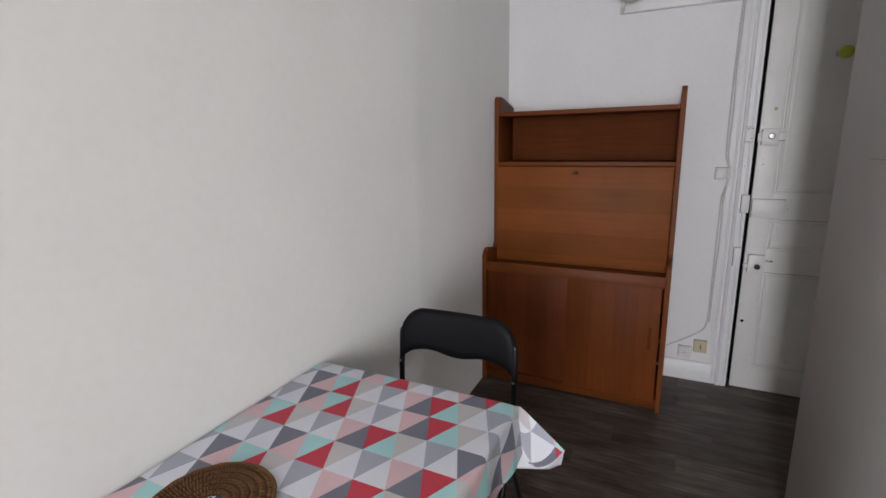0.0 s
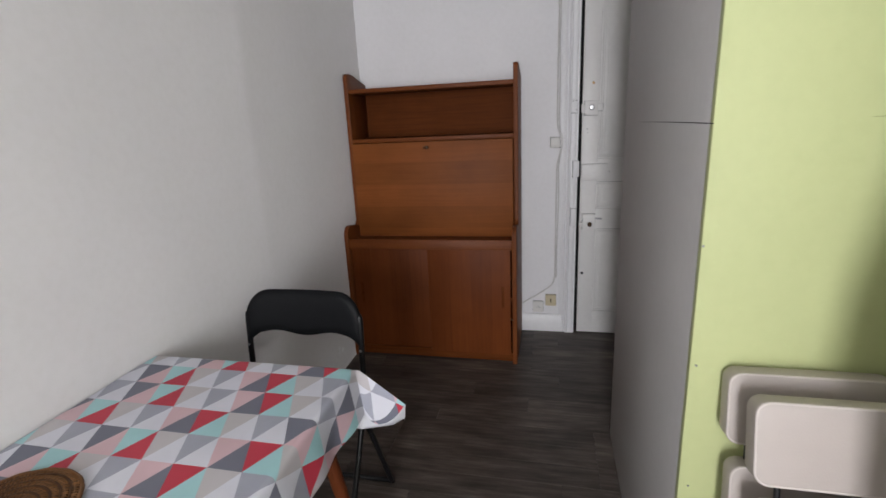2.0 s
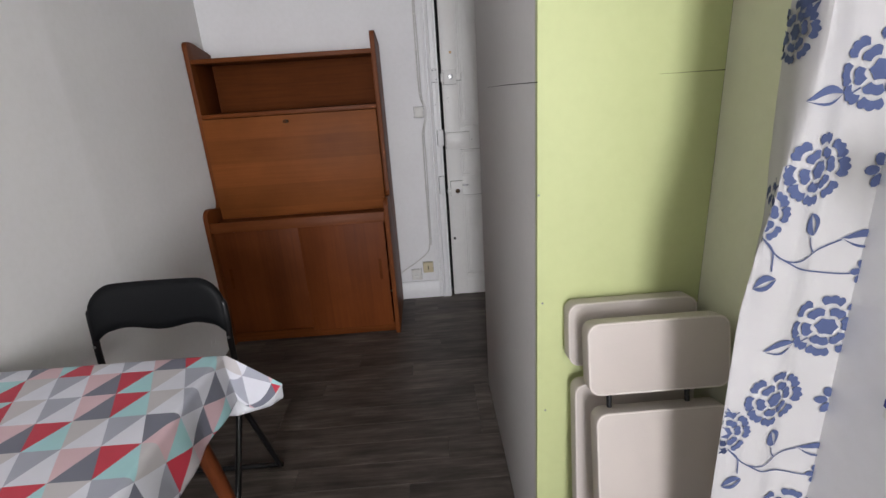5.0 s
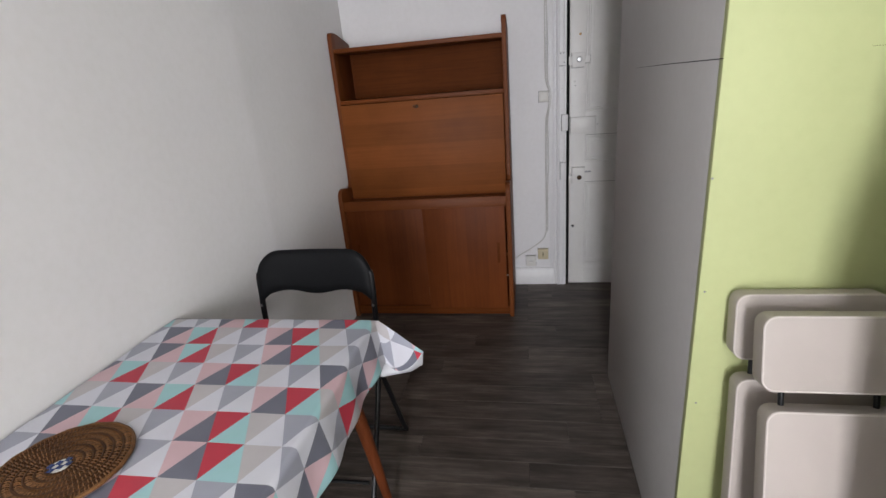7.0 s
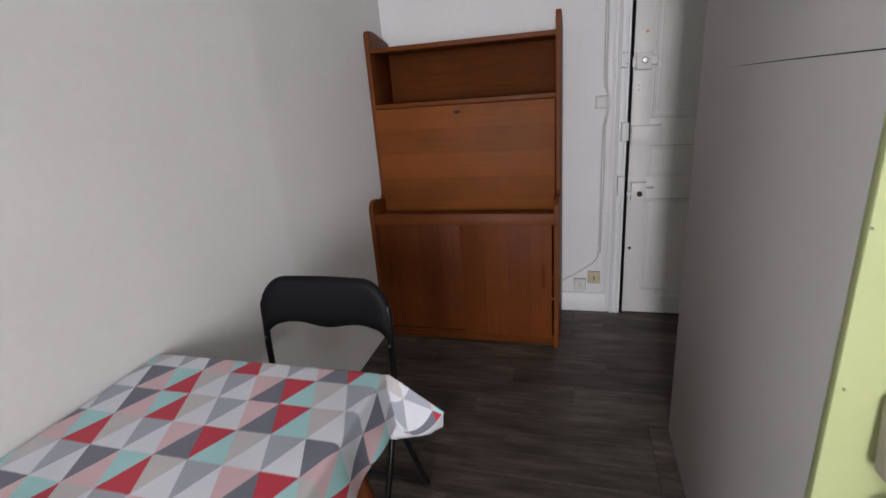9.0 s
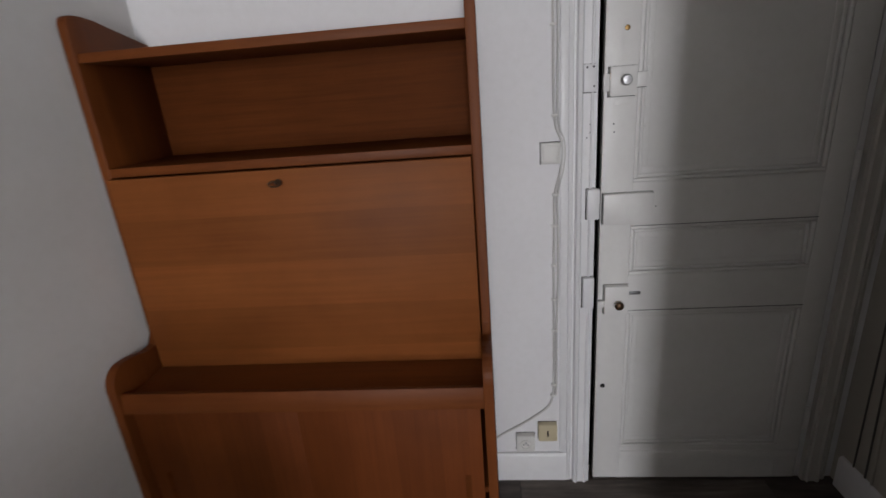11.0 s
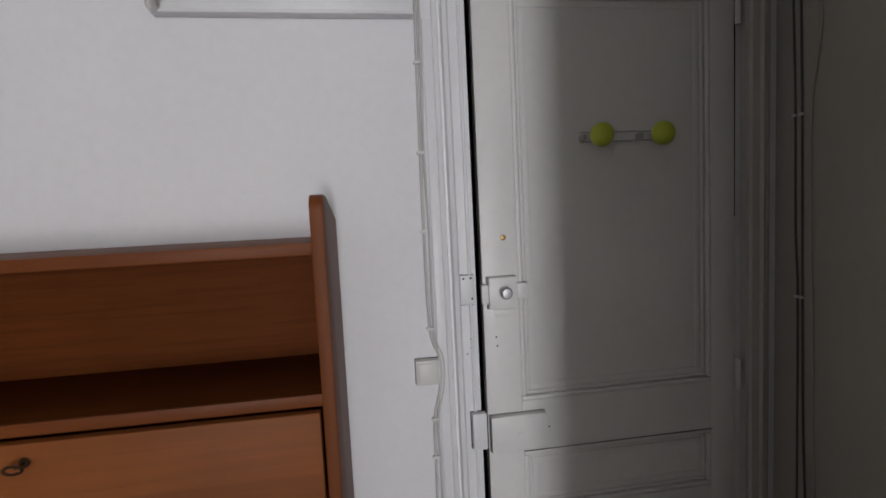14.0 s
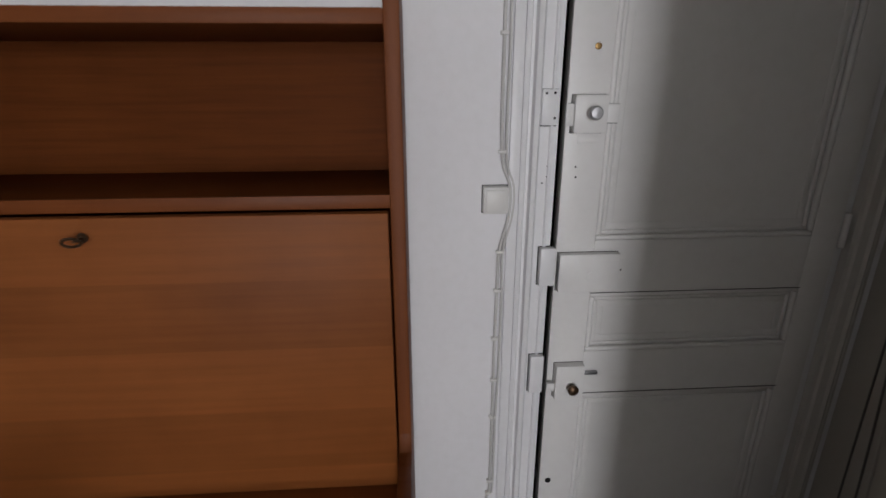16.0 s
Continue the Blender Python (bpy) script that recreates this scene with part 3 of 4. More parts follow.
# ---- writing cabinet ----
def writing_cabinet():
    X0, X1, T = 0.043, 1.086, 0.026
    F, U = 2.482, 2.690            # front of the lower part, front of the upper part
    B = 2.992
    c = thing("writing_cabinet", (X0 + X1) / 2, 2.75, FZ, "tall teak writing cabinet with closed drop-front flap and sliding doors", "cabinet")
    side = [(B, FZ), (F + 0.004, FZ), (F, FZ + 0.02), (F, 0.70)]
    side += [(F + 0.055 - 0.055 * math.cos(a), 0.765 + 0.055 * math.sin(a)) for a in (math.pi / 2 * k / 6 for k in range(7))]
    side += [(F + 0.10, 0.815), (F + 0.15, 0.80), (U - 0.02, 0.80), (U, 0.83), (U, 1.685)]
    side += [(U + 0.028 - 0.028 * math.cos(a), 1.690 + 0.028 * math.sin(a)) for a in (math.pi / 2 * k / 5 for k in range(6))]
    side += [(U + 0.06, 1.7175), (U + 0.10, 1.713), (U + 0.14, 1.703), (B, 1.667)]
    for x in (X0, X1 - T):
        part("side_panel", prism(side, 0, x, x + T, 0.002), M_WOODZ, c)
    a, b = X0 + T, X1 - T
    part("top_board", box(a, b, U + 0.006, B, 1.602, 1.626, 0.002), M_WOODX, c)
    part("shelf", box(a, b, U + 0.008, B, 1.306, 1.330, 0.002), M_WOOD_SHADED, c)
    part("back_panel", box(a, b, B - 0.012, B - 0.001, 0.05, 1.602), M_WOOD_SHADED, c)
    part("lip", box(a, b, U + 0.001, U + 0.0075, 1.307, 1.331, 0.001), M_WOODX, c)
    flap = part("flap", box(a + 0.003, b - 0.003, U - 0.024, U - 0.002, 0.724, 1.304, 0.002), M_FLAP, c, "drop-front flap with bands of veneer")
    part("keyhole", turned([(0.009, 0), (0.009, 0.001), (0.004, 0.0012)], 0.549, U - 0.024, 1.271, 1, 14, -1), M_BRONZE, flap)
    part("key", tube([(0.549, U - 0.024, 1.271), (0.549, U - 0.046, 1.271)], 0.003, 8), M_BRONZE, flap, "small bronze key")
    part("key_bow", tube([(0.549 + 0.015 * math.cos(q), U - 0.052, 1.271 + 0.007 * math.sin(q)) for q in (2 * math.pi * k / 16 for k in range(16))], 0.0026, 6, True), M_BRONZE, flap)
    part("writing_ledge", box(a, b, F + 0.031, U + 0.05, 0.696, 0.722, 0.002), M_WOODX, c)
    part("front_rail", prism([(F + 0.004, 0.688), (F + 0.022, 0.688), (F + 0.030, 0.742), (F + 0.012, 0.746)], 0, a, b, 0.001), M_WOODX, c)
    part("middle_shelf", box(a, b, F + 0.06, B - 0.014, 0.36, 0.378), M_WOODX, c)
    part("bottom_board", box(a, b, F + 0.02, B - 0.014, 0.02, 0.038), M_WOOD_SHADED, c)
    part("bottom_rail", box(a, b, F + 0.034, F + 0.049, FZ + 0.004, 0.021, 0.001), M_WOOD_SHADED, c)
    part("plinth", box(a, b, F + 0.05, F + 0.066, FZ, 0.019), M_VOID, c)
    for x0, x1, y, hx in ((a + 0.001, 0.575, F + 0.034, a + 0.05), (0.555, b - 0.011, F + 0.018, b - 0.055)):
        d = part("sliding_door", box(x0, x1, y, y + 0.012, 0.024, 0.687, 0.001), M_SLIDE, c)
        part("finger_pull", box(hx - 0.008, hx + 0.008, y - 0.0008, y + 0.001, 0.33, 0.46, 0.0004), M_WOOD_SHADED, d, "recessed finger pull")
    return c


writing_cabinet()


# ---- table, cloth, mat ----
TX0, TX1, TY0, TY1, TZ = 0.075, 0.722, -0.22, 0.978, 0.748


def dining_table():
    d = thing("dining_table", 0.4, 0.4, FZ, "wooden table with splayed tapered legs under an oilcloth", "table")
    part("tabletop", box(TX0 + 0.004, TX1 - 0.006, TY0, TY1 - 0.006, TZ - 0.026, TZ - 0.001, 0.004), M_LEG, d)
    part("apron", box(TX0 + 0.06, TX1 - 0.06, TY0 + 0.06, TY1 - 0.06, TZ - 0.09, TZ - 0.027), M_LEG, d)
    for sx in (0, 1):
        for sy in (0, 1):
            x, y = (TX0 + 0.07, TX1 - 0.10)[sx], (TY0 + 0.08, TY1 - 0.08)[sy]
            fx, fy = (TX0 + 0.02, TX1 - 0.026)[sx], (TY0 + 0.0, TY1 + 0.015)[sy]
            part("leg", tube([(x, y, TZ - 0.03), (x + (fx - x) * 0.5, y + (fy - y) * 0.5, 0.36), (fx, fy, FZ)], [0.024, 0.021, 0.013], 14), M_LEG, d, "tapered reddish wooden leg")
    return d


dining_table()
DROP, FAR_DROP = 0.150, 0.240       # overhang along the side and over the far end
RIDGE = math.atan2(FAR_DROP, DROP)
EDGE_N, EDGE_D = Vector((0.165, 0.047)), 0.0272      # where the print ends at the corner


def draped(u, v):
    """Place of a point of the cloth, u across and v along the table, past the edge it hangs."""
    du, dv = max(0.0, u - TX1), max(0.0, v - TY1)
    r = 0.012

    def over(d):
        if d < r * math.pi / 2:
            return r * math.sin(d / r), r * (1 - math.cos(d / r))
        return r + 0.12 * (d - r * 1.57), r + 0.99 * (d - r * 1.57)
    wave = (0.006 * math.sin(13 * v + 0.6) + 0.004 * math.sin(37 * v)) * min(1.0, du / 0.12) * max(0.0, 1 - dv / 0.03)
    if du > 0 and dv > 0:      # stiff corner: a beak stands out along the ridge, its blank rim turned down
        q, rho = math.atan2(dv, du), math.hypot(du, dv)
        ridge = Vector((0.563, 0.343, -0.752)).normalized()
        if q < RIDGE:
            way = Vector((0.12, 0, -0.993)).slerp(ridge, (q / RIDGE) ** 1.35)
        else:
            way = ridge.slerp(Vector((0, 0.12, -0.993)), ((q - RIDGE) / (math.pi / 2 - RIDGE)) ** 0.6)
        soft = min(1.0, rho / 0.019)
        bound = EDGE_D / max(0.02, EDGE_N.x * math.cos(q) + EDGE_N.y * math.sin(q))
        first, rest = min(rho, bound), max(0.0, rho - bound)
        p = Vector((TX1, TY1, TZ + 0.004)) + way * first * (1 + 0.30 * math.sin(math.pi * min(1.0, q / RIDGE))) + way.lerp(Vector((-0.15, 0.28, -0.95)), min(1.0, rest / 0.012)).normalized() * rest
        p += Vector((0.0097 * math.cos(q), 0.0097 * math.sin(q), 0.0067)) * soft
        x, y, z = p.x + wave, p.y, p.z
    else:
        ox, zx = over(du)
        oy, zy = over(dv)
        x, y, z = min(u, TX1) + ox + wave, min(v, TY1) + oy, TZ + 0.004 - zx - zy
    z += 0.0022 * noise.noise(Vector((u * 6, v * 6, 0))) * (1 - min(1, (du + dv) * 10))
    return x, y, z


def tablecloth():
    side, rise, n = 0.0815, 0.0935, 8
    colors = [6, 2, 1, 0, 3, 4, 5, 4, 2, 6, 0, 1, 3, 4, 5, 4]
    starts = {6: 2, 5: 1, 4: 0, 3: 2, 2: 1, 1: 3, 0: 0, -1: 2, -2: 1, -3: 3, -4: 1, -5: 0, -6: 2, -7: 1, -8: 1, -9: 3, -10: 0}
    bm = bmesh.new()
    vx0, vx1, vy0, vy1 = TX0 - 0.010, TX1 + DROP, TY0, TY1 + FAR_DROP
    seen = {}

    def vert(u, v):
        key = round((u - 0.661) / (side / (2 * n))), round((v - 0.647) / (rise / n))
        if key not in seen:
            seen[key] = bm.verts.new((u, v, 0))
        return seen[key]
    for j, first in starts.items():
        vf = 0.647 + j * rise
        for kk in range(-12, 9):
            b0 = 0.661 - (j % 2 == 0) * side / 2 + (kk - first) * side
            for up in (0, 1):
                if up:
                    a, b, c = (b0 + side / 2, vf - rise), (b0 + 1.5 * side, vf - rise), (b0 + side, vf)
                else:
                    a, b, c = (b0, vf), (b0 + side / 2, vf - rise), (b0 + side, vf)
                if max(a[0], b[0], c[0]) < vx0 or min(a[0], b[0], c[0]) > vx1 or max(a[1], c[1]) < vy0 or min(a[1], b[1]) > vy1:
                    continue
                col = colors[(10 + 2 * kk + up) % 16]

                def at(s, t):
                    s, t = s / n, t / n
                    return vert(a[0] + (b[0] - a[0]) * s + (c[0] - a[0]) * t, a[1] + (b[1] - a[1]) * s + (c[1] - a[1]) * t)
                for p in range(n):
                    for q in range(n - p):
                        tris = [(at(p, q), at(p + 1, q), at(p, q + 1))]
                        if p + q < n - 1:
                            tris.append((at(p + 1, q), at(p + 1, q + 1), at(p, q + 1)))
                        for f in tris:
                            if len(set(f)) == 3:
                                try:
                                    bm.faces.new(f).material_index = col
                                except ValueError:
                                    pass

    def cut(at, normal, trim=False):
        bmesh.ops.bisect_plane(bm, geom=list(bm.verts) + list(bm.edges) + list(bm.faces), dist=1e-5, plane_co=at, plane_no=normal, clear_outer=trim)
    for at, normal in (((vx0, 0, 0), (-1, 0, 0)), ((vx1, 0, 0), (1, 0, 0)), ((0, vy0, 0), (0, -1, 0)), ((0, vy1, 0), (0, 1, 0))):
        cut(at, normal, True)
    corner = Vector((TX1, TY1, 0))
    cut(corner, (1, 0, 0))
    cut(corner, (0, 1, 0))
    cut(corner, (-math.sin(RIDGE), math.cos(RIDGE), 0))
    # past the print the rim is plain
    n3 = Vector((EDGE_N.x, EDGE_N.y, 0))
    a = corner + n3 * (EDGE_D / n3.length_squared)
    cut(a, n3)
    for f in bm.faces:
        m = f.calc_center_median()
        if (m - a).dot(n3) > 0 and m.y > TY1:
            f.material_index = 7
    for v in bm.verts:
        v.co = draped(v.co.x, v.co.y)
    me = mesh_of("tablecloth", bm, M_CLOTH)
    smooth(me, 60)
    ob = tagged(new("tablecloth", me), "oilcloth of red, aqua, pink, grey and white triangles on the table", "tablecloth")
    s = ob.modifiers.new("thickness", "SOLIDIFY")
    s.thickness, s.offset, s.material_offset, s.material_offset_rim = 0.0012, -1, 7, 7
    return ob


tablecloth()


def place_mat():
    cx, cy, z, R = 0.287, 0.368, TZ + 0.0065, 0.128
    d = thing("place_mat", cx, cy, z, "round woven rattan mat with a small tiled centre on the table", "place mat")
    count = 13
    for i in range(count):
        r = 0.0225 + i * (R - 0.0225 - 0.005) / (count - 1)
        n = 72
        bound = i % 2 == 1 and i < count - 1
        core = [(cx + r * math.cos(q), cy + r * math.sin(q), z + 0.005 + 0.0008 * math.sin(q * (20 + 3 * i))) for q in (2 * math.pi * k / n for k in range(n))]
        ring = part("ring", tube(core, 0.0040 if bound else 0.0043, 8, True), M_RATTAN if i == count - 1 else M_RATTAN_DARK, d)
        if not bound:
            continue
        w = bmesh.new()
        m = 22 + i * 7
        wob = random.Random(i)
        for k in range(m):
            q = 2 * math.pi * (k + 0.5 * (i % 4 == 1) + 0.4 * wob.random()) / m
            ca, sa = math.cos(q), math.sin(q)
            loop = []
            for e in range(6):
                g = math.pi * e / 5
                rr = r + 0.0066 * math.cos(g)
                loop.append((cx + rr * ca - 0.003 * (e - 2.5) / 2.5 * sa, cy + rr * sa + 0.003 * (e - 2.5) / 2.5 * ca, z + 0.0052 + 0.0044 * math.sin(g)))
            tube(loop, 0.0013, 5, False, w)
        tagged(part("binding", w, M_RATTAN, ring), kind="stuff")
    part("backing", turned([(R - 0.006, 0.0), (R - 0.004, 0.002), (R - 0.006, 0.004), (0.02, 0.004)], cx, cy, z, 2, 48), M_RATTAN_DARK, d)
    centre = part("centre_disc", turned([(0.0185, 0), (0.0185, 0.006), (0.017, 0.009), (0.001, 0.0095)], cx, cy, z), M_TILEWHITE, d)
    for i in range(-2, 2):
        for j in range(-2, 2):
            if (i + j) % 2 and math.hypot(i + 0.5, j + 0.5) < 1.7:
                part("tile", box(cx + i * 0.0100, cx + (i + 1) * 0.0100, cy + j * 0.0100, cy + (j + 1) * 0.0100, z + 0.0094, z + 0.0105), M_TILEBLUE, centre, "dark blue tile")


place_mat()


# ---- folding chair at the table ----
def folding_chair():
    cx, by = 0.422, 1.262
    d = thing("folding_chair", cx, 1.2, FZ, "black padded folding chair pushed up to the table", "chair")
    hw = 0.216
    topz = 0.860

    def back(z):      # the back's lean
        return by + 0.10 * (z - 0.80)
    arch = [(cx - hw, 0.93, FZ + 0.012), (cx - hw, back(0.45) - 0.02, 0.45), (cx - hw, back(0.66), 0.66), (cx - hw, back(0.76), 0.76)]
    arch += [(cx - hw + 0.075 - 0.075 * math.cos(a), back(0.79) , 0.765 + 0.08 * math.sin(a)) for a in (math.pi / 2 * k / 5 for k in range(1, 6))]
    arch += [(2 * cx - x, y, z) for x, y, z in arch[::-1]]
    arch = [(x, y + (0.02 * (1 - ((x - cx) / hw) ** 2) if z > 0.7 else 0.0), z - (0.040 if z > 0.8 else 0.0)) for x, y, z in arch]
    part("back_frame", tube(bend(arch, 4), 0.0105, 10), M_TUBE, d, "black lacquered tube frame")
    # padded back with a wavy lower edge
    pad = bmesh.new()
    nu, nw = 36, 10
    grid = {}
    for face in (0, 1):
        for a in range(nu + 1):
            u = -1 + 2 * a / nu
            e = max(0.0, abs(u) - 0.58) / 0.42
            top = topz + 0.012 - 0.115 * (1 - math.sqrt(max(0.0, 1 - e * e)))
            low = 0.705 + 0.016 * math.sin(math.pi * u) ** 2 - 0.035 * (max(0.0, abs(u) - 0.78) / 0.22) ** 1.5
            for b in range(nw + 1):
                w = -1 + 2 * b / nw
                ww = math.sin(w * math.pi / 2)
                rim = a in (0, nu) or b in (0, nw)
                if rim and face:
                    grid[1, a, b] = grid[0, a, b]
                    continue
                half = 0.019 * max(0.0, 1 - abs(ww) ** 5) ** 0.5 * max(0.0, 1 - abs(u) ** 10) ** 0.5
                zz = (top + low) / 2 + ww * (top - low) / 2
                grid[face, a, b] = pad.verts.new((cx + u * (hw + 0.008), back(zz) + 0.020 * (1 - u * u) - 0.002 + (half if face else -half), zz))
    for face in (0, 1):
        for a in range(nu):
            for b in range(nw):
                q = [grid[face, a, b], grid[face, a + 1, b], grid[face, a + 1, b + 1], grid[face, a, b + 1]]
                pad.faces.new(q if not face else q[::-1])
    part("backrest", pad, M_BLACK, d, "black vinyl padded backrest")
    seat = box(cx - 0.195, cx + 0.195, 0.885, 1.24, 0.43, 0.468, 0.016, 3)
    part("seat", seat, M_BLACK, d, "black vinyl padded seat")
    rear = [(cx - hw + 0.012, 1.13, 0.62), (cx - hw + 0.010, 1.22, 0.44), (cx - hw + 0.006, 1.305, 0.25), (cx - hw + 0.0, 1.402, FZ + 0.05), (cx - hw + 0.004, 1.420, FZ + 0.018), (cx - hw + 0.03, 1.425, FZ + 0.0105)]
    rear += [(2 * cx - x, y, z) for x, y, z in rear[::-1]]
    part("rear_leg", tube(bend(rear, 5), 0.0105, 10), M_TUBE, d)
    part("stretcher", tube([(cx - hw, 0.965, 0.14), (cx + hw, 0.965, 0.14)], 0.007, 8), M_TUBE, d)
    part("front_foot", tube([(cx - hw, 0.93, FZ + 0.012), (cx + hw, 0.93, FZ + 0.012)], 0.0105, 10), M_TUBE, d)
    for s in (-1, 1):
        part("rivet", turned([(0.005, 0), (0.004, 0.003)], cx + s * hw, back(0.66) - 0.0105, 0.672, 1, 10, -1), M_CHROME, d)
    return d


folding_chair()


# ---- folded padded chairs against the green board ----
def pad(x0, x1, y0, y1, z0, z1, parent, name, label):
    bm = box(x0, x1, y0, y1, z0, z1)
    up = [e for e in bm.edges if abs(e.verts[0].co.y - e.verts[1].co.y) > 0.01]
    bmesh.ops.bevel(bm, geom=up, offset=0.023, segments=5, profile=0.5, affect="EDGES")
    rim = [e for e in bm.edges if abs(e.verts[0].co.y - e.verts[1].co.y) < 1e-6]
    bmesh.ops.bevel(bm, geom=rim, offset=0.005, segments=3, profile=0.5, affect="EDGES")
    p = part(name, bm, M_BEIGE, parent, label)
    o = []
    for sx, sz, a0 in ((1, 1, 0), (-1, 1, 90), (-1, -1, 180), (1, -1, 270)):
        mx, mz = (x1 - 0.0245 if sx > 0 else x0 + 0.0245), (z1 - 0.0245 if sz > 0 else z0 + 0.0245)
        o += [(mx + 0.023 * math.cos(radians(a0 + k * 18)), y0 + 0.0020, mz + 0.023 * math.sin(radians(a0 + k * 18))) for k in range(6)]
    part("piping", tube(o, 0.0025, 6, True), M_PIPING, p)
    return p


def folded_chair(x0, x1, y, lean, back_z, seat_z, label):
    """Built upright with its front at y, then leant back on its foot."""
    d = thing("folded_chair", (x0 + x1) / 2, y, FZ, label, "chair", "folded chairs by the closet")
    pad(x0, x1, y, y + 0.045, *back_z, d, "backrest", "")
    pad(x0 + 0.012, x1, y, y + 0.045, *seat_z, d, "seat", "")
    for x in (x0 + 0.050, x1 - 0.072):
        part("upright", tube([(x, y + 0.033, FZ + 0.004), (x, y + 0.033, back_z[1] - 0.04)], 0.0055, 10), M_TUBE, d, "black tube")
    part("foot_bar", tube([(x0 + 0.03, y + 0.033, FZ + 0.010), (x1 - 0.03, y + 0.033, FZ + 0.010)], 0.0095, 10), M_METAL, d)
    d.rotation_euler.x = -radians(lean)
    return d


folded_chair(1.612, 1.898, 0.636, 7.5, (0.795, 0.940), (0.20, 0.748), "folded chair with beige leatherette pads leaning on the green board")
folded_chair(1.620, 1.908, 0.455, 12, (0.808, 0.957), (0.20, 0.768), "folded beige padded chair leaning in front of another")


# ---- curtain ----
CX0, CX1, CY0, CY1 = 1.744, 1.926, 0.412, 0.402
CTOP, CLOW = 2.42, 0.06


def curtain_at(s, z, lift=0.0):
    """s: 0 to 1 across the gathered cloth; past the fold it turns back, higher up towards the wall."""
    k = min(1.0, max(0.0, (z - 1.08) / 0.34))
    k = k * k * (3 - 2 * k)
    fold = CX0 + 0.052 * k
    x = CX1 - (1 - s) * (CX1 - CX0)
    y = CY0 + (CY1 - CY0) * s - 0.007 * math.sin(2 * math.pi * (1.2 * s + 0.02)) - 0.003 * math.sin(2 * math.pi * 2.7 * s + 1.5 * z)
    y -= 0.004 * math.exp(-((z - 1.13 - 0.5 * s) / 0.05) ** 2)
    d = fold - x
    if d <= 0:
        return Vector((x, y - lift, z))
    turn = min(1.0, d / 0.008)
    back, past = min(d, 0.064), max(0.0, d - 0.064)
    return Vector((fold + (1 - k) * 0.7 * back + past - lift * turn * k - 0.004 * k * math.sin(70 * back), y + (0.15 + 0.85 * k) * back - lift * (1 - turn * k), z))


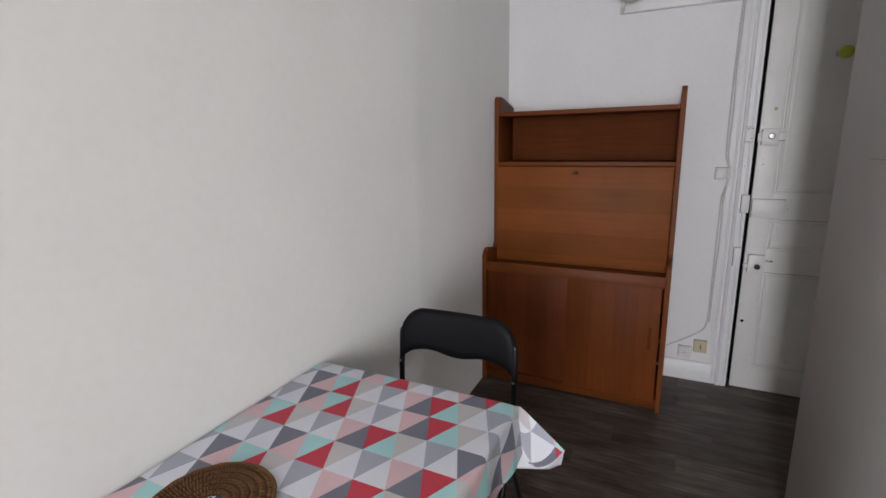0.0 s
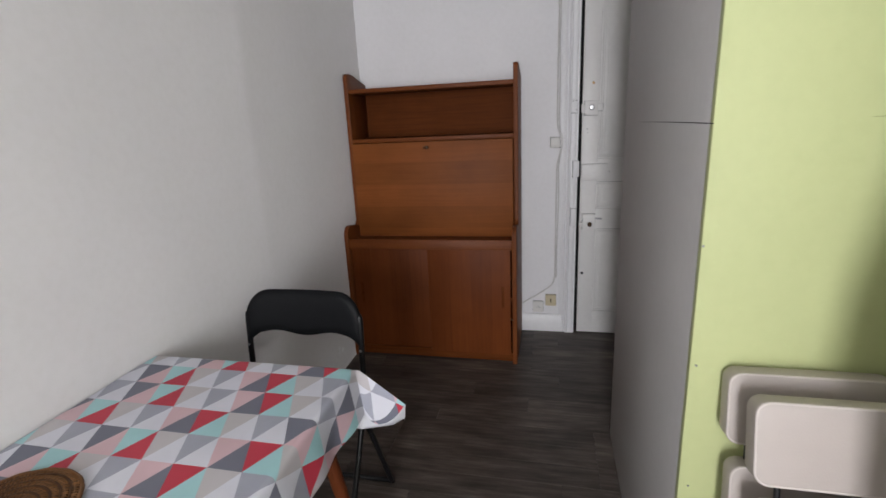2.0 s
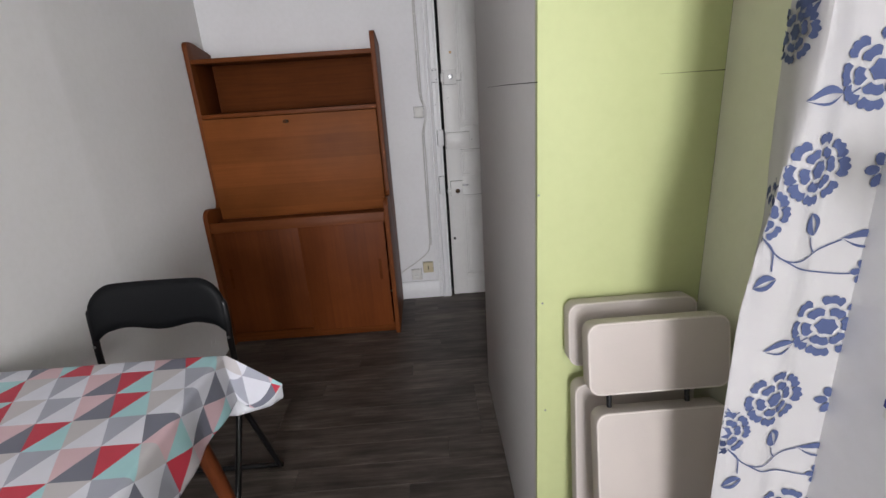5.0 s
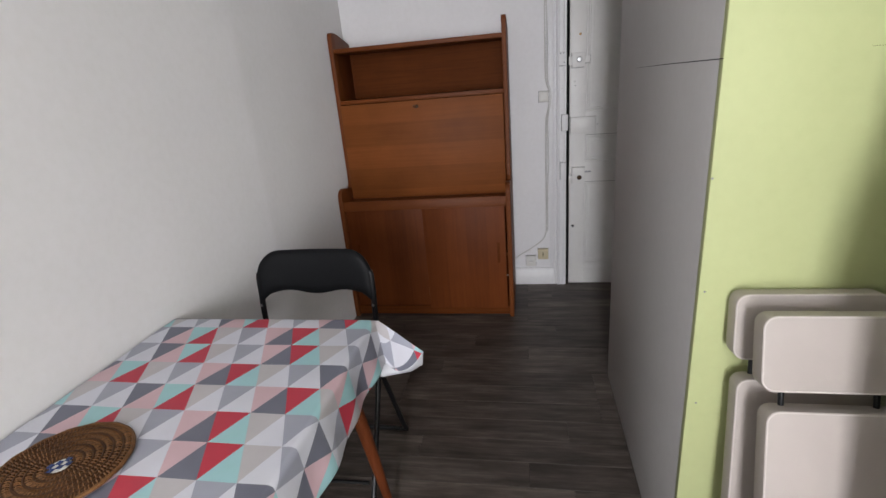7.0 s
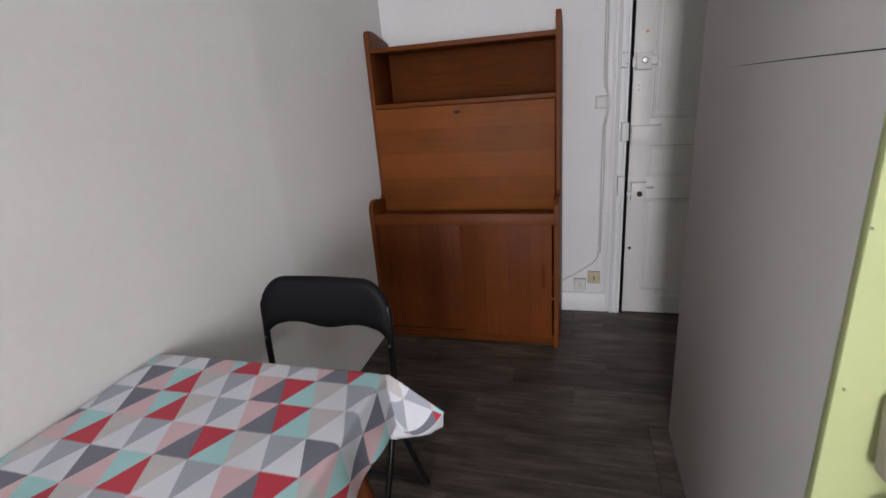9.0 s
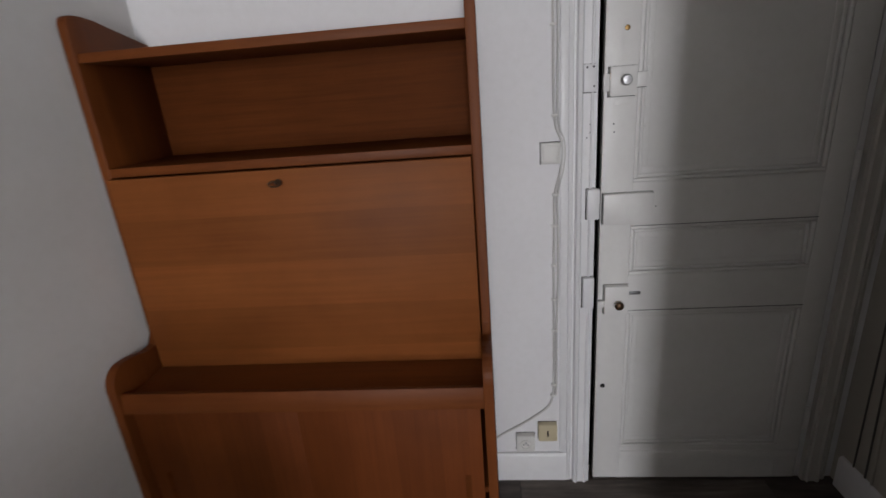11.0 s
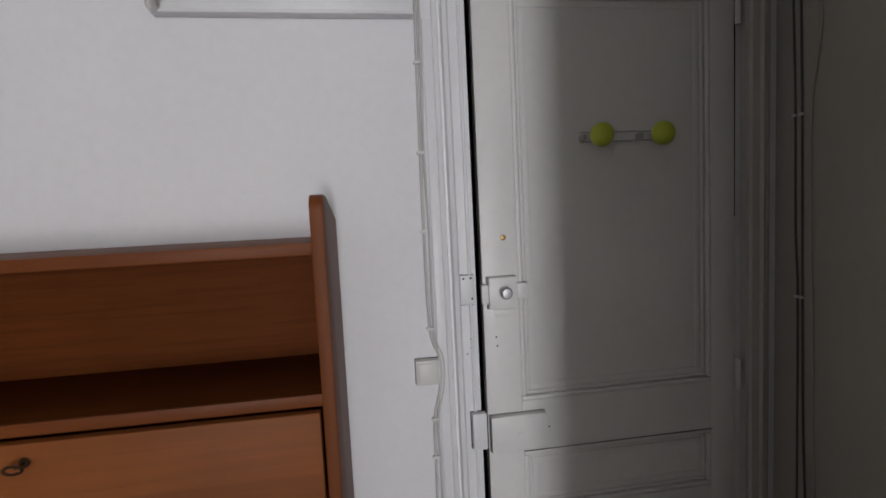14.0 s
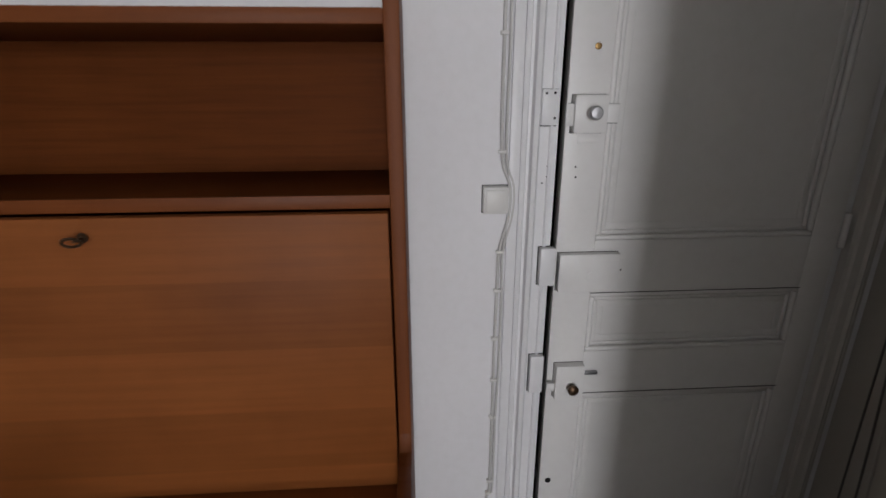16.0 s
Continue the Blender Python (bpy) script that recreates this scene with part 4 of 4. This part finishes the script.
def curtain():
    d = thing("curtain", (CX0 + CX1) / 2, (CY0 + CY1) / 2, CLOW, "white cotton curtain printed with blue flowers, drawn aside", "curtain")
    bm = bmesh.new()
    ns, nz = 60, 60
    g = [[bm.verts.new(curtain_at(-0.3 + 1.36 * i / ns, CLOW + (CTOP - CLOW) * j / nz)) for i in range(ns + 1)] for j in range(nz + 1)]
    for j in range(nz):
        for i in range(ns):
            bm.faces.new((g[j][i], g[j][i + 1], g[j + 1][i + 1], g[j + 1][i]))
    cloth = part("cloth", bm, M_CURTAIN, d)
    sol = cloth.modifiers.new("thickness", "SOLIDIFY")
    sol.thickness = 0.0012
    W = 0.183

    def blob(m, cu, cz, pts):
        vs = []
        for a, b in pts:
            s = (cu + a) / W
            if not -0.29 < s < 1.05:
                return
            vs.append(m.verts.new(curtain_at(s, cz + b, 0.0022)))
        m.faces.new(vs)

    def ellipse(a, b, turn, n=10, ox=0.0, oz=0.0, wob=0.0):
        ct, st = math.cos(turn), math.sin(turn)
        out = []
        for k in range(n):
            q = 2 * math.pi * k / n
            r = 1 + wob * math.sin(3 * q)
            x, y = a * r * math.cos(q), b * r * math.sin(q)
            out.append((ox + x * ct - y * st, oz + x * st + y * ct))
        return out

    def flower(m, u, z, r):
        blob(m, u, z, [((0.29 - 0.06 * (k % 2)) * r * math.cos(math.pi * k / 6), (0.29 - 0.06 * (k % 2)) * r * math.sin(math.pi * k / 6)) for k in range(12)])
        for r1, r2, n, turn, lobes in ((0.34, 0.63, 6, 0.2, 2), (0.68, 1.0, 8, 0.0, 3)):
            for k in range(n):
                q0, half = 2 * math.pi * k / n + turn + 0.12 * math.sin(5 * k), 0.435 * 2 * math.pi / n
                outer = [(q0 - half + 2 * half * i / 12, r2 * (0.84 + 0.10 * math.sin(math.pi * i / 12) ** 0.5 + 0.06 * abs(math.sin(math.pi * lobes * i / 12)))) for i in range(13)]
                inner = [(q0 + half * 0.78 - 1.56 * half * i / 5, r1 * (1.0 + 0.10 * math.sin(math.pi * i / 5))) for i in range(6)]
                blob(m, u, z, [(r * d * math.cos(q), r * d * math.sin(q)) for q, d in outer + inner])

    def small_flower(m, u, z, r):
        for k in range(6):
            q = 2 * math.pi * k / 6
            blob(m, u, z, ellipse(0.36 * r, 0.26 * r, q, 9, 0.6 * r * math.cos(q), 0.6 * r * math.sin(q)))

    def leaf(m, u, z, length, turn):
        ct, st = math.cos(turn), math.sin(turn)

        def put(p):
            return [(x * ct - y * st, x * st + y * ct) for x, y in p]
        up = [(-length / 2 + length * k / 8, 0.27 * length * math.sin(math.pi * k / 8)) for k in range(9)]
        inn = [(-length * 0.36 + length * 0.72 * k / 8, 0.07 * length * math.sin(math.pi * k / 8)) for k in range(9)]
        lo = [(x, -0.20 * length * math.sin(math.pi * i / 8)) for i, (x, _) in enumerate(up)]
        blob(m, u, z, put(up + inn[::-1]))
        blob(m, u, z, put([(x, y) for x, y in lo] + [(x, -0.13 * length * math.sin(math.pi * i / 8)) for i, (x, _) in enumerate(up)][::-1][1:-1]))

    def bud(m, u, z, length, turn):
        ct, st = math.cos(turn), math.sin(turn)
        half = [(length * (k / 8 - 0.5), 0.36 * length * math.sin(math.pi * k / 8) ** 0.8) for k in range(9)]
        for sign, cut in ((1, 0.03), (-1, 0.15)):
            inner = [(x * 0.8, cut * length * math.sin(math.pi * k / 8)) for k, (x, _) in enumerate(half)][::-1][1:-1]
            blob(m, u, z, [(x * ct - sign * y * st, x * st + sign * y * ct) for x, y in half + inner])

    def stem(m, pts):
        line = bend([(a, b, 0) for a, b in pts], 7)
        for p, q in zip(line, line[1:]):
            e = (q - p).normalized()
            nx, ny = -e.y * 0.0011, e.x * 0.0011
            blob(m, p.x, p.y, [(nx, ny), (-nx, -ny), (q.x - p.x - nx, q.y - p.y - ny), (q.x - p.x + nx, q.y - p.y + ny)])

    for j in range(-1, 8):
        z = 0.93 + 0.343 * (j - 3)
        motifs = [(flower, (0.073, z, 0.047)), (flower, (0.130, z + 0.116, 0.049)), (small_flower, (0.158, z - 0.005, 0.026)), (small_flower, (0.162, z + 0.20, 0.020)),
                  (flower, (0.004, z - 0.055, 0.040)), (leaf, (0.066, z + 0.088, 0.050, 0.15)), (leaf, (0.153, z - 0.098, 0.056, -0.1)),
                  (bud, (0.084, z - 0.074, 0.036, 1.95)), (bud, (0.026, z - 0.152, 0.034, 0.35)),
                  (stem, ([(0.012, z - 0.085), (0.045, z - 0.118), (0.08, z - 0.122), (0.105, z - 0.11), (0.126, z - 0.097)],)),
                  (stem, ([(0.045, z - 0.118), (0.075, z - 0.135), (0.11, z - 0.145), (0.165, z - 0.145)],)),
                  (stem, ([(0.014, z - 0.087), (0.03, z - 0.105), (0.034, z - 0.135)],)), (stem, ([(0.10, z + 0.088), (0.108, z + 0.093), (0.112, z + 0.096)],)),
                  (stem, ([(0.084, z - 0.092), (0.088, z - 0.105), (0.095, z - 0.115)],)), (stem, ([(0.003, z - 0.01), (0.012, z - 0.022), (0.022, z - 0.018)],))]
        if j == 4:
            motifs.append((flower, (0.008, z + 0.165, 0.038)))
        for make, args in motifs:
            m = bmesh.new()
            make(m, *args)
            bmesh.ops.delete(m, geom=[v for v in m.verts if not CLOW + 0.01 < v.co.z < CTOP - 0.01], context="VERTS")
            if m.faces:
                part("printed_stem" if make is stem else "printed_leaf" if make in (leaf, bud) else "printed_flower", m, M_PRINT, cloth)
            else:
                m.free()
    part("hem", tube([curtain_at(-0.3 + 1.36 * i / 40, CLOW) for i in range(41)], 0.0025, 6), M_CURTAIN, d)
    part("rod", tube([(RX - 0.004, CY1 - 0.03, CTOP - 0.005), (CX0 - 0.08, CY0 + 0.02, CTOP - 0.005)], 0.008, 10), M_METAL, d, "thin metal rod")


curtain()


# ---- beside the curtain ----
def shelf():
    x1 = RX - 0.0345
    lower, upper = 1.885, 1.830
    d = thing("shelf_unit", RX - 0.03, 0.25, FZ, "narrow white shelves on rails against the board beyond the curtain", "shelf")
    for y in (0.135, 0.195):
        part("wall_rail", box(x1 - 0.006, x1 - 0.0002, y, y + 0.014, FZ, 1.62, 0.001), M_PLASTIC, d)
    for z, x in ((0.35, lower), (0.66, lower), (0.962, lower), (1.262, upper), (1.56, upper)):
        part("board", box(x + 0.002, x1 - 0.0005, 0.1165, 0.3145, z, z + 0.016, 0.003), M_PLASTIC, d)
    for z, x in ((0.978, lower), (1.278, upper)):
        b = tagged(thing("folder", (x + x1) / 2, 0.22, z, "thin dark blue card folder lying on a white shelf", "folder"), group="folders on the shelf")
        part("cover", box(x, x1 - 0.004, 0.130, 0.3143, z + 0.0003, z + 0.014, 0.002), M_BLUE, b)
        part("sheets", box(x + 0.002, x1 - 0.006, 0.128, 0.1298, z + 0.003, z + 0.011), M_PLASTIC, b)


shelf()


# ---- pole in the entrance ----
def pole():
    d = thing("broom", NX - 0.03, 2.53, FZ, "upright grey pole with a black grip against the entrance wall", "broom")
    part("grip", box(NX - 0.046, NX - 0.006, 2.522, 2.560, 1.195, 1.440, 0.008, 3), M_BLACK, d, "black plastic grip")
    part("stick", box(NX - 0.040, NX - 0.008, 2.526, 2.556, 0.06, 1.1945, 0.006), M_DARKCABLE, d)
    part("foot", box(NX - 0.10, NX - 0.02, 2.43, 2.63, FZ, 0.0595, 0.012, 3), M_BLACK, d)


pole()

# ---- floor ----
floor = structure("floor", box(-0.15, NX + 0.15, WIN_Y - 0.4, 3.18, FZ - 0.12, FZ - 0.003), M_JOINT, "dark grey-brown wood-look plank floor", "floor")
PW, PL = 0.122, 0.92
_me = {}


def plank(x0, x1, y0, y1):
    key = round(x1 - x0, 3)
    if key not in _me:
        a, b = (x1 - x0) / 2 - 0.0006, PW / 2 - 0.0006
        bm = prism([(-a, -b), (a, -b), (a, b), (-a, b)], 2, -0.003, 0.0)
        bmesh.ops.bevel(bm, geom=[e for e in bm.edges if e.verts[0].co.z > -0.001 and e.verts[1].co.z > -0.001], offset=0.0008, segments=1, affect="EDGES")
        _me[key] = mesh_of("plank", bm, M_FLOOR)
    ob = new("plank", _me[key])
    ob.parent = floor
    ob.location = ((x0 + x1) / 2, (y0 + y1) / 2, FZ)


_rng = random.Random(4)
_y = WIN_Y - 0.05
while _y < 3.0:
    _x = -0.05 - _rng.choice((0.0, 0.31, 0.62, 0.15, 0.46))
    _end = RX + 0.1 if _y < 0.8 else NX + 0.05
    while _x < _end:
        _a, _b = max(_x, -0.1), min(_x + PL, _end)
        if _b - _a > 0.02:
            plank(round(_a, 2), round(_b, 2), _y, _y + PW)
        _x += PL
    _y += PW
